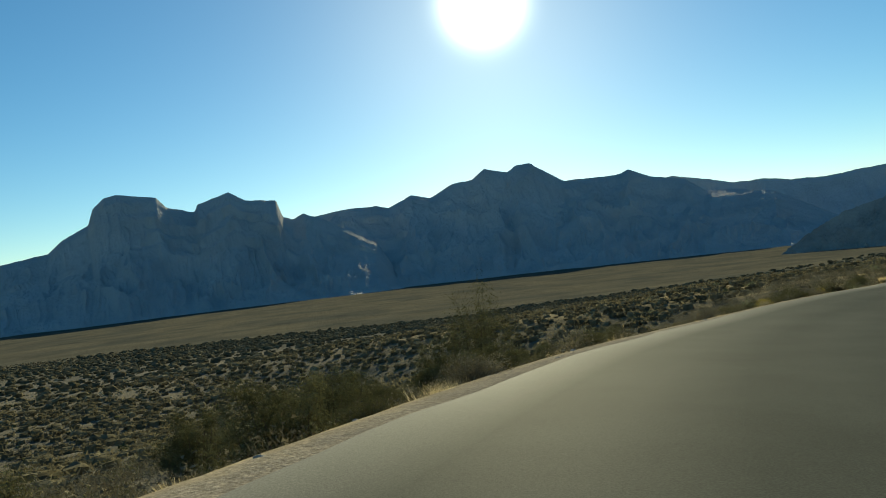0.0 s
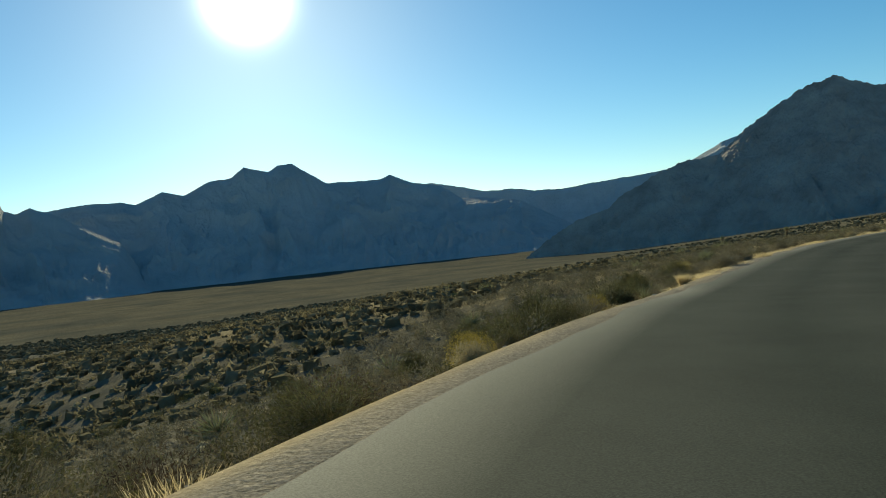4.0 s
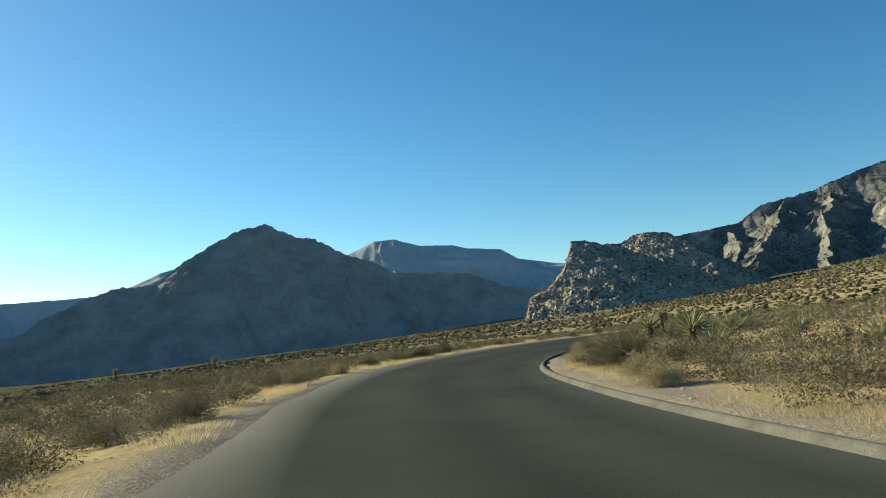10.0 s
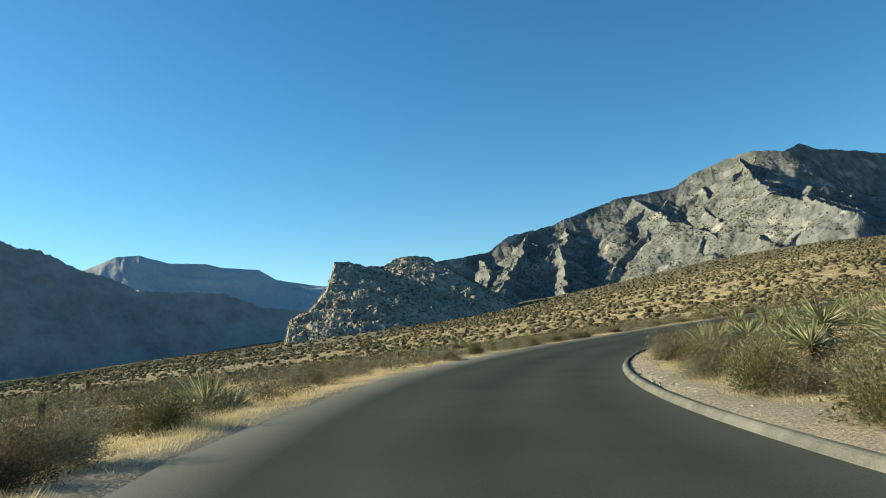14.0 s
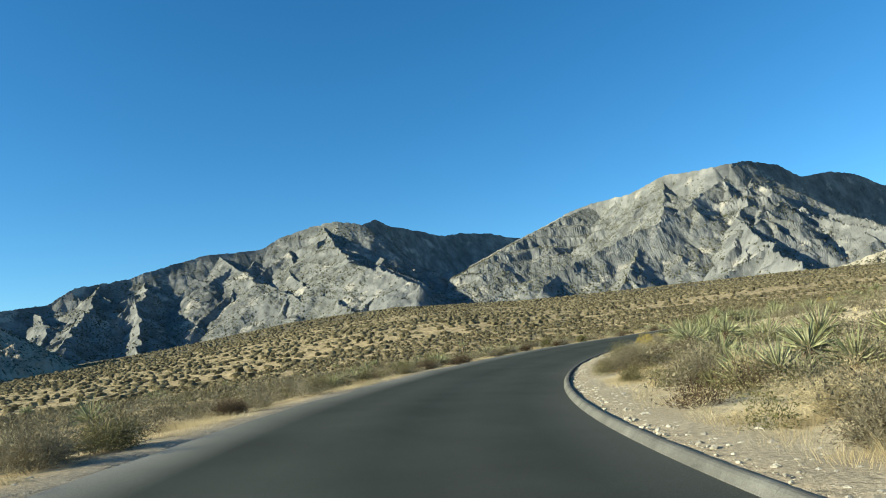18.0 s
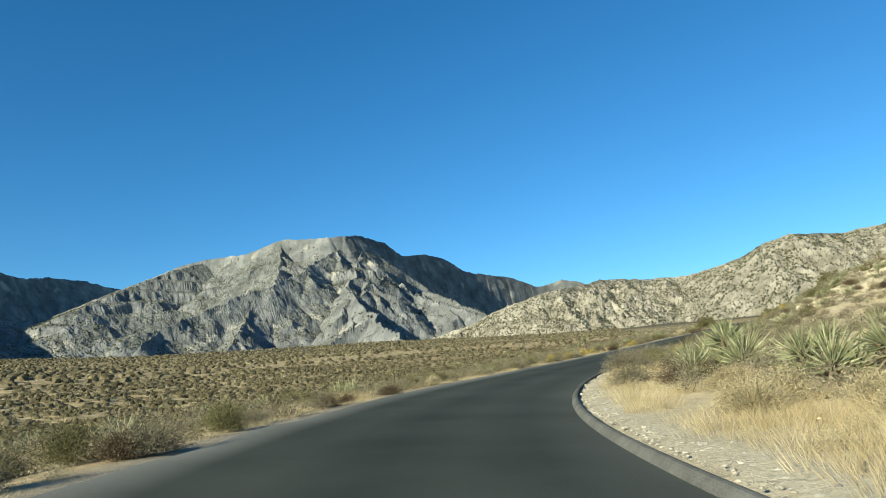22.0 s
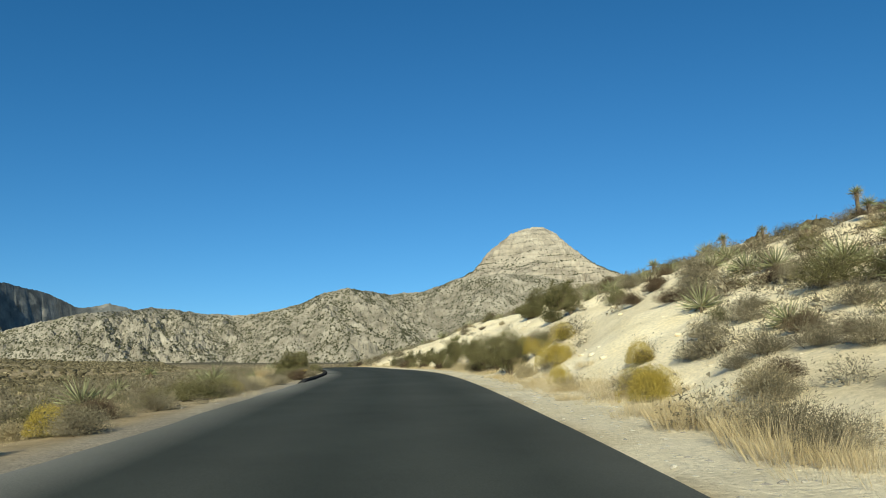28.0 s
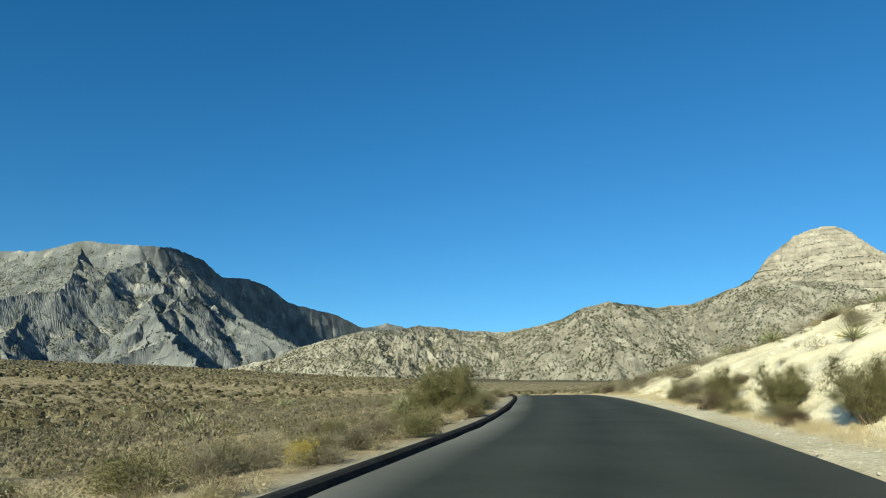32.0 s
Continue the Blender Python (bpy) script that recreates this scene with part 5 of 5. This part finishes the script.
set_out(grey_models, *at(edge_s[:30], edge_d[:30]), rng.uniform(0.7, 1.1, 30))
set_out(olive_models, *at(edge_s[30:], edge_d[30:]), rng.uniform(0.6, 1.0, 14))
edge_s, edge_d = rng.uniform(235, 318, 40), -rng.uniform(5.2, 11, 40)
set_out(olive_models, *at(edge_s[:24], edge_d[:24]), rng.uniform(0.8, 1.4, 24))
set_out(yucca_models, *at(edge_s[24:32], edge_d[24:32]), rng.uniform(0.9, 1.2, 8))
set_out(tuft_models, *at(edge_s[32:], edge_d[32:]), rng.uniform(1.5, 2.2, 8))
# the row at the foot of the cut bank, and those on its top
set_out(bush_models, *at([343.0, 347.8, 354.5, 358.5, 362.5, 367, 372, 378, 385, 393, 360, 364], [5.6, 5.7, 6.0, 6.3, 5.8, 6.6, 6.0, 5.8, 5.6, 5.4, 12.6, 11.8]),
        np.array([0.95, 1.2, 0.75, 0.85, 0.8, 0.85, 0.9, 0.9, 0.8, 0.8, 0.8, 0.7]))
set_out(olive_models, *at([326.5, 330, 322, 340, 343, 349, 353, 357, 361, 366, 371, 376, 381], [6.0, 9.2, 10.5, 5.6, 7.2, 7.4, 5.4, 7.6, 5.2, 5.6, 7.4, 5.2, 5.0]), np.array([0.9, 0.75, 0.7, 0.9, 1.2, 1.3, 1.1, 1.2, 1.2, 1.3, 1.2, 1.1, 1.1]))
set_out(grey_models, *at([338, 341.5, 346, 350, 356, 360, 364.5, 369, 374, 379, 384, 389], [5.4, 7.8, 7.6, 5.2, 5.0, 7.2, 5.0, 7.0, 5.0, 6.4, 4.9, 5.0]), rng.uniform(1.0, 1.5, 12))
# dense scrub and spikes along the top edge of the bank
top_s = rng.uniform(318, 400, 90)
top_d = rng.uniform(13.0, 24.0, 90) - 1.5 * ramp01(top_s, 350, 380)
set_out(grey_models, *at(top_s[:60], top_d[:60]), rng.uniform(0.9, 1.7, 60))
set_out(olive_models, *at(top_s[60:80], top_d[60:80]), rng.uniform(0.9, 1.6, 20))
set_out(yucca_models, *at(top_s[80:], top_d[80:]), rng.uniform(1.0, 1.5, 10))
set_out(bush_models, *at([62, 66, 70, 73, 76, 79, 82, 85, 88, 92, 69, 77], [-9, -7.5, -9.5, -12, -8.5, -11, -9.5, -13, -10, -12, -13, -14.5]), rng.uniform(0.8, 1.15, 12))
set_out(olive_models, *at([97, 100, 103, 106, 110, 114, 118, 121, 126, 93, 89], [-6.2, -5.8, -8, -7, -9, -6.4, -7.4, -9, -7, -7, -8]), rng.uniform(1.0, 1.6, 11))
set_out(bush_models, *at([96, 101, 104, 108, 113, 118, 123, 99, 106, 116], [-7.5, -6.6, -9.2, -6.4, -8.6, -7.6, -9.5, -11.5, -12.5, -12]), rng.uniform(0.5, 0.75, 10))
set_out(olive_models, *at([92, 99, 101, 106, 108.5, 95, 103.5], [-6.8, -5.7, -6.3, -5.3, -5.9, -8.0, -7.4]), np.array([1.7, 1.8, 2.0, 1.9, 1.6, 1.5, 1.6]))
set_out(grey_models, *at([91, 93.3, 96.5, 89, 98, 104], [-7.6, -6.0, -6.6, -8.4, -9.0, -9.2]), np.array([2.0, 1.8, 1.5, 1.8, 1.7, 1.6]))
set_out(yellow_models, *at([96.2, 88.5, 104.5], [-5.2, -6.4, -5.0]), np.array([0.9, 1.1, 0.9]))
set_out(yucca_models, *at([112.5, 108.5, 137, 155, 168, 228, 236, 247, 255, 262, 241], [-5.7, -7.2, -7.5, -6.5, -7.0, -6.2, -8.5, -6.6, -6.3, -7.6, -5.6]), np.array([0.9, 0.9, 0.9, 1.0, 0.9, 1.0, 0.9, 1.2, 1.0, 1.1, 1.1]))
set_out(yucca_models, *at([234, 243, 244.5, 241, 238.5, 252, 262, 270, 281, 286, 221, 214, 205, 196, 189], [8.6, 8.5, 9.3, 10.4, 7.9, 8.2, 8.6, 7.2, 7.6, 9.0, 7.8, 7.2, 8.4, 7.4, 8.0]), np.array([1.2, 1.1, 1.0, 1.0, 0.9, 1.1, 1.1, 1.3, 1.2, 1.2, 1.2, 1.1, 1.2, 1.2, 1.1]))
set_out(short_models, *at([170, 172, 175, 178, 166, 184, 160, 150], [6.8, 7.6, 7.0, 8.2, 7.7, 7.4, 8.0, 8.4]), rng.uniform(1.2, 1.6, 8))
set_out(short_models, *at([256, 257.5, 259, 260, 262, 255, 244, 247, 232, 229, 215, 206, 198, 271, 279, 288, 294], [7.6, 8.6, 7.9, 9.4, 8.4, 9.2, 7.8, 8.8, 8.2, 9.4, 8.2, 9.0, 7.6, 8.4, 8.8, 9.6, 8.6]), rng.uniform(1.15, 1.6, 17))
set_out(tall_models, *at([246, 248, 250, 322, 326, 334], [9.5, 10.2, 9.0, 19, 21, 20]), np.array([0.8, 0.9, 0.75, 1.0, 1.1, 0.9]))
set_out(yellow_models, *at([316, 330, 346, 342, 341, 300, 304, 306, 240, 321, 338, 126.5, 100], [8.4, 7.0, 7.0, 6.6, 7.6, -4.7, -4.9, -5.1, 6.2, -4.8, 6.2, -7.4, -6.0]),
        np.array([0.9, 0.9, 1.2, 1.0, 1.2, 1.0, 0.9, 0.9, 1.2, 0.7, 1.1, 1.3, 1.0]))
clump = plant("bunch_grass", [("tuft", tri_mesh("tuft", shape_tuft(900, 0.28, 0.95, 0.004, 0.55), GRASS_DRY), "")], "tall straw-yellow bunch grass beside the kerb", "grass")
set_out([clump], np.array([168.95]), np.array([-83.2]), np.array([0.95]))
set_out(yellow_models, *at([309, 312, 324, 366, 382, 326, 335.6, 337.0], [-5.0, -5.4, -5.2, -5.0, -4.6, 6.0, -5.3, -5.0]), np.array([1.0, 0.8, 0.8, 0.7, 0.6, 0.9, 0.75, 0.6]))
set_out([clump], *at([314, 318, 340, 343], [-4.6, -5.0, 5.6, 6.0]), np.array([0.5, 0.45, 0.6, 0.5]))
# dark low shrubs, spikes and straw on the pale slope of the bank
bank_browns = grey_models[6:9] + grey_models[:2]
set_out(bank_browns, *at([329.8, 327.7, 327.1, 328.8, 329.0, 330.0, 334.3, 335.3, 324.3, 323.4, 325.7, 321.4, 322.3, 318.8, 339.8, 331.2, 333.0, 324.2, 322.4, 325.0, 336.5, 338.0, 341.5, 334.6, 319.6, 326.6],
                         [7.1, 7.6, 8.0, 8.4, 9.6, 10.2, 11.0, 10.3, 7.8, 8.4, 9.2, 6.3, 7.0, 5.4, 10.4, 12.7, 12.7, 9.6, 8.6, 7.2, 11.6, 12.4, 12.0, 12.2, 7.6, 11.2]),
        np.array([0.7, 0.95, 0.8, 0.95, 1.1, 0.8, 1.15, 1.1, 1.0, 0.8, 1.1, 0.95, 0.8, 0.9, 1.2, 1.2, 1.3, 0.8, 1.0, 0.7, 1.2, 1.3, 1.2, 1.1, 1.1, 1.2]))
set_out(olive_models, *at([328.2, 327.2, 343.5, 346.0], [11.8, 12.6, 11.2, 11.8]), np.array([1.7, 1.4, 1.1, 1.2]))
set_out(bush_models, *at([363.9, 362.6, 353.2, 352.4, 357.6, 359.5], [12.6, 11.8, 10.6, 11.4, 12.2, 13.2]), np.array([1.0, 0.8, 0.7, 0.6, 1.1, 1.1]))
set_out(yucca_models, *at([332.3, 341.0, 336.2, 330.4], [10.1, 14.4, 13.8, 13.6]), np.array([1.2, 1.1, 1.2, 1.3]))
set_out(yellow_models, *at([325.2, 336.7, 282.2], [5.7, 6.3, 7.3]), np.array([1.25, 1.3, 1.0]))
set_out(tuft_models, *at([321.7, 321.7, 319.3, 332.5, 328.8, 320.5, 323.4, 327.0, 330.4, 334.4, 318.2, 277.3, 276.2, 288.9], [5.0, 5.8, 5.1, 5.7, 5.7, 5.4, 5.2, 5.4, 5.3, 5.5, 4.9, 5.1, 5.6, 9.2]), np.array([1.7, 1.6, 1.7, 1.6, 1.5, 1.5, 1.5, 1.4, 1.5, 1.5, 1.5, 1.7, 1.6, 1.5]))
set_out(yucca_models[3:], *at([285.1, 285.6, 294.7, 307.2, 270.4, 266.6, 262.9], [5.8, 6.7, 8.0, 11.2, 8.8, 9.5, 9.0]), np.array([0.85, 0.85, 1.0, 1.2, 1.6, 1.4, 1.4]))
set_out(grey_models[6:9], *at([278.6, 279.4, 292.9, 266.1, 277.1], [5.0, 5.5, 6.3, 6.3, 6.8]), np.array([1.3, 1.1, 1.3, 1.3, 1.2]))
set_out(grey_models[9:], *at([257.8, 258.3, 256.6, 259.6, 254.8, 262.0], [5.8, 6.7, 7.3, 6.2, 6.6, 6.8]), np.array([1.5, 1.5, 1.4, 1.2, 1.3, 1.4]))
set_out(tall_models, *at([329, 333, 338, 343], [17.5, 18.5, 17.0, 18.0]), np.array([0.6, 0.7, 0.55, 0.6]))
# thick dry growth where the kerb ends
end_s, end_d = rng.uniform(282, 316, 60), 4.9 + 7.5 * rng.uniform(0, 1, 60)**1.3
set_out(grey_models[:6] + grey_models[9:] * 3, *at(end_s[:40], end_d[:40]), rng.uniform(0.8, 1.4, 40))
set_out(olive_models, *at(end_s[40:52], end_d[40:52]), rng.uniform(0.7, 1.3, 12))
set_out(tuft_models, *at(end_s[52:], end_d[52:]), rng.uniform(1.4, 2.2, 8))
# single plants along the bend
set_out(yucca_models[3:], *at([184.5, 186, 215, 240, 241.5, 251.2, 253], [6.2, 7.4, 6.9, 8.2, 9.2, 9.5, 10.6]), np.array([1.5, 1.3, 1.1, 1.7, 1.4, 1.7, 1.4]))
set_out(yucca_models, *at([207, 218, 224, 232, 234, 262, 266, 274, 285.6, 297.5, 299, 164, 166, 151.8, 326.5], [10.8, 11.6, 11.4, 11.2, 12.6, 10.5, 12.2, 8.2, 5.6, 7.4, 8.6, 11.8, 10.4, 9.3, 12.7]),
        np.array([1.3, 1.3, 1.4, 1.3, 1.2, 1.3, 1.4, 1.5, 0.9, 1.2, 1.1, 1.5, 1.3, 1.3, 1.2]))
set_out(yucca_models, *at([118.6, 119.6, 162.8, 203.8, 236.7, 254, 243], [-7.0, -8.2, -5.9, -6.0, -9.0, -7.0, -8.0]), np.array([1.1, 0.9, 1.0, 1.1, 1.1, 1.2, 1.1]))
set_out(tall_models, *at([161, 163.5, 196, 338.6, 336.5, 341, 318], [8.6, 10.2, 8.8, 20.5, 20.0, 21.5, -8.8]), np.array([0.9, 0.8, 0.7, 0.9, 0.9, 0.8, 0.9]))
set_out(yellow_models, *at([245.3, 246.4, 336.3, 331.6, 334.5, 337.5], [6.3, 6.7, 6.3, 5.3, 5.9, 6.9]), np.array([0.85, 0.7, 1.1, 0.8, 0.7, 0.9]))
set_out(grey_models[6:9], *at([237.7, 239.2, 241, 268, 226, 228], [-5.2, -5.6, -5.3, 7.2, 6.8, 7.5]), np.array([1.3, 1.1, 0.9, 1.2, 1.2, 1.1]))
set_out(olive_models, *at([125.8, 127, 100.5, 102.5, 98.5, 314.7], [-7.4, -8.6, -5.4, -6.0, -6.6, -5.6]), np.array([1.7, 1.3, 1.6, 1.4, 1.3, 1.2]))
set_out([clump], *at([114.2, 116.5, 342.3, 185.6], [-4.6, -4.9, 5.9, 5.4]), np.array([0.5, 0.45, 0.7, 0.7]))
clear([*grey_models, *olive_models, *yellow_models, *tuft_models, *yucca_models, *tall_models, *short_models, *bush_models, clump])

# ---- wide scrub away from the road ----
far_shapes = [shape_far_shrub(20, 0.62, 0.46) for _ in range(8)]
x, y, s, d = places(-60, 330, -330, 190, 1.4, lambda s, d, x, y: ramp01(verge(s, d), 17, 22) * (1 - 0.25 * ramp01(verge(s, d), 60, 120)) * (verge(s, d) < 125) * (0.52 + 0.45 * ramp01(vnoise(x / 7, y / 7, 41), 0.3, 0.7)) * ((d < 0) | (verge(s, d) < 45)))
scattered("open_scrub", far_shapes, x, y, rng.uniform(0.8, 2.1, len(x)), SCRUB_FAR, "open grey-brown scrub dotted over the plain", "scrub", 0.05)
x, y, s, d = places(-60, 330, -330, 190, 4.2, lambda s, d, x, y: ramp01(verge(s, d), 17, 22) * (verge(s, d) < 120) * 0.5 * ((d < 0) | (verge(s, d) < 45)))
scattered("open_scrub", far_shapes, x, y, rng.uniform(0.6, 1.3, len(x)), SHRUB_GREEN, "olive green scrub dotted over the plain", "scrub", 0.05)
x, y, s, d = places(-60, 330, -330, 190, 1.6, lambda s, d, x, y: ramp01(verge(s, d), 8, 14) * (verge(s, d) < 140) * 0.6 * ramp01(vnoise(x / 11, y / 11, 57), 0.3, 0.7) * ((d < 0) | (verge(s, d) < 45)))
scattered("open_straw", far_shapes, x, y, rng.uniform(0.4, 0.85, len(x)), SHRUB_STRAW, "pale straw clumps between the shrubs of the plain", "grass", 0.05)
blobs = [shape_far_shrub(0, 0.8, 0.7) for _ in range(6)]
x, y, s, d = places(-250, 900, -700, 650, 4.0, lambda s, d, x, y: ramp01(verge(s, d), 100, 130) * (d < 0) * (0.2 + 0.7 * ramp01(vnoise(x / 15, y / 15, 43), 0.3, 0.7)) * (1 - ramp01(verge(s, d), 450, 600)))
scattered("distant_scrub", blobs, x, y, rng.uniform(1.0, 2.2, len(x)), SCRUB_FAR, "distant dark scrub covering the rising plain", "scrub", 0.1)

x, y, s, d = places(-200, 1500, -1500, 700, 12.0, lambda s, d, x, y: 0.7 * ramp01(verge(s, d), 420, 560) * (d < 0) * (1 - ramp01(verge(s, d), 1100, 1400)) * (0.4 + 0.6 * ramp01(vnoise(x / 40, y / 40, 47), 0.3, 0.7)))
scattered("distant_scrub", blobs, x, y, rng.uniform(2.0, 4.5, len(x)), SCRUB_FAR, "dark scrub patches towards the foot of the mountains", "scrub", 0.2)
x, y, s, d = places(-260, 320, 70, 650, 4.4, lambda s, d, x, y: ramp01(verge(s, d), 45, 80) * (d < 0) * 0.8)
scattered("distant_scrub", blobs, x, y, rng.uniform(0.7, 1.4, len(x)), SCRUB_FAR, "thick dark scrub on the slope below the road", "scrub", 0.1)


x, y, s, d = places(20, 165, -190, 60, 2.4, lambda s, d, x, y: ramp01(verge(s, d), 42, 48) * (d > 0) * 0.5)
scattered("open_scrub", far_shapes, x, y, rng.uniform(0.6, 1.3, len(x)), SCRUB_FAR, "open scrub on the hill inside the bend", "scrub", 0.05)

# ---- scrub and boulders on the slopes of the hills ----
def on_slopes(name, count, bare=False):
    """Places on the front of a hill, by how much scrub its slope carries."""
    out = []
    for grid, cover in SLOPES[name]:
        i, j = rng.integers(0, grid.shape[0] - 1, count * 3), rng.integers(3, grid.shape[1] - 2, count * 3)
        p = grid[i, j] + rng.uniform(0, 1, (count * 3, 1)) * (grid[i + 1, j] - grid[i, j]) + rng.uniform(0, 1, (count * 3, 1)) * (grid[i, j + 1] - grid[i, j])
        chance = 1 - cover[i, j] if bare else 0.15 + 0.85 * cover[i, j]
        chance = chance * (0.35 + 0.65 * ramp01(vnoise(p[:, 0] / 60, p[:, 1] / 60, 87), 0.3, 0.7))
        out.append(p[rng.uniform(0, 1, count * 3) < chance][:count])
    return np.concatenate(out)


def shape_lump():
    """A low pointed clump, for slopes far away."""
    a = np.linspace(0, 2 * np.pi, 5, endpoint=False) + rng.uniform(-0.3, 0.3, 5)
    k = rng.uniform(0.4, 0.75, 5)
    v = np.concatenate([np.stack([k * np.cos(a), k * np.sin(a), np.full(5, -0.25)], 1), np.stack([0.7 * k * np.cos(a), 0.7 * k * np.sin(a), rng.uniform(0.35, 0.75, 5)], 1)])
    t = [q for i in range(5) for q in ((i, (i + 1) % 5, 5 + i), ((i + 1) % 5, 5 + (i + 1) % 5, 5 + i))]
    return v, np.array(t + [(5, 6, 7), (5, 7, 8), (5, 8, 9)])


lumps = [shape_lump() for _ in range(8)]
for name, count, lo, hi, text in (("rubble_hills", 42000, 1.2, 3.2, "low dark scrub dotted over the rubbly hills"), ("banded_peak", 12000, 1.3, 3.2, "dark scrub on the lower slope of the domed peak"),
                                  ("boulder_hill", 1800, 0.8, 2.0, "dark scrub between the boulders of the outcrop"), ("limestone_mountain", 15000, 2.6, 6.0, "dark scrub on the lower slopes of the limestone")):
    p = on_slopes(name, count)
    if name == "banded_peak":
        p = p[rng.uniform(0, 1, len(p)) > ramp01(p[:, 2] + 30 * fbm(p[:, 0] / 60, p[:, 1] / 60, 2, 93), 355, 385)]
    scattered("hill_scrub", lumps, p[:, 0], p[:, 1], rng.uniform(lo, hi, len(p)), HILL_SCRUB, text, "scrub", 0.1, p[:, 2])
for name, count, lo, hi, mat, text in (("rubble_hills", 4500, 2.0, 7.5, PALE_ROCK, "pale limestone blocks standing out of the hills"), ("boulder_hill", 1400, 2.0, 8.0, BOULDERY, "rounded tan boulders piled on the outcrop")):
    p = on_slopes(name, count, True)
    scattered("hill_boulders", [shape_stone(1) for _ in range(6)], p[:, 0], p[:, 1], lo + (hi - lo) * rng.uniform(0, 1, len(p))**2.5, mat, text, "rock", 0.0, p[:, 2])

# ---- stones ----
x, y, s, d = places(*NEAR_BOX, 0.36, lambda s, d, x, y: np.where(d > 0, 0.35 + 0.6 * ramp01(s, 190, 230), 0.15) * ramp01(verge(s, d), 0.4, 0.6) * (1 - ramp01(verge(s, d), 1.1, 2.2)) * (s > 60) * (s < 440))
size = 0.045 + 0.13 * rng.uniform(0, 1, len(x))**4
big = np.argsort(-size)[:120]
small = np.argsort(-size)[120:]
set_out(stone_models, x[big], y[big], size[big] * 1.05, 0.02)
scattered("verge_gravel", [shape_stone(1) for _ in range(5)], x[small], y[small], size[small], STONE, "loose pale stones along the road edge", "gravel", 0.012)
x, y, s, d = places(140, 170, -160, -40, 0.8, lambda s, d, x, y: 0.6 * bare_bank(s, d) * ramp01(verge(s, d), 1.5, 2.5))
scattered("bank_rubble", [shape_stone(1) for _ in range(5)], x, y, 0.05 + 0.34 * rng.uniform(0, 1, len(x))**3, BANK_STONE, "small cream stones lying on the pale cut bank", "gravel")
x, y, s, d = places(95, 170, -110, 62, 0.14, lambda s, d, x, y: 0.8 * (d > 0) * ramp01(verge(s, d), 0.22, 0.32) * (1 - ramp01(verge(s, d), 0.8, 1.5)) * ramp01(s, 128, 150) * (s < 312) + 0.6 * (d > 0) * ramp01(verge(s, d), 0.1, 0.4) * (1 - ramp01(verge(s, d), 1.6, 2.6)) * (s > 305) * (s < 400))
scattered("kerb_rubble", [shape_stone(1) for _ in range(5)], x, y, 0.028 + 0.10 * rng.uniform(0, 1, len(x))**4, PALE_STONE, "pale broken rubble strip behind the kerb", "gravel", 0.008)
clear(stone_models)
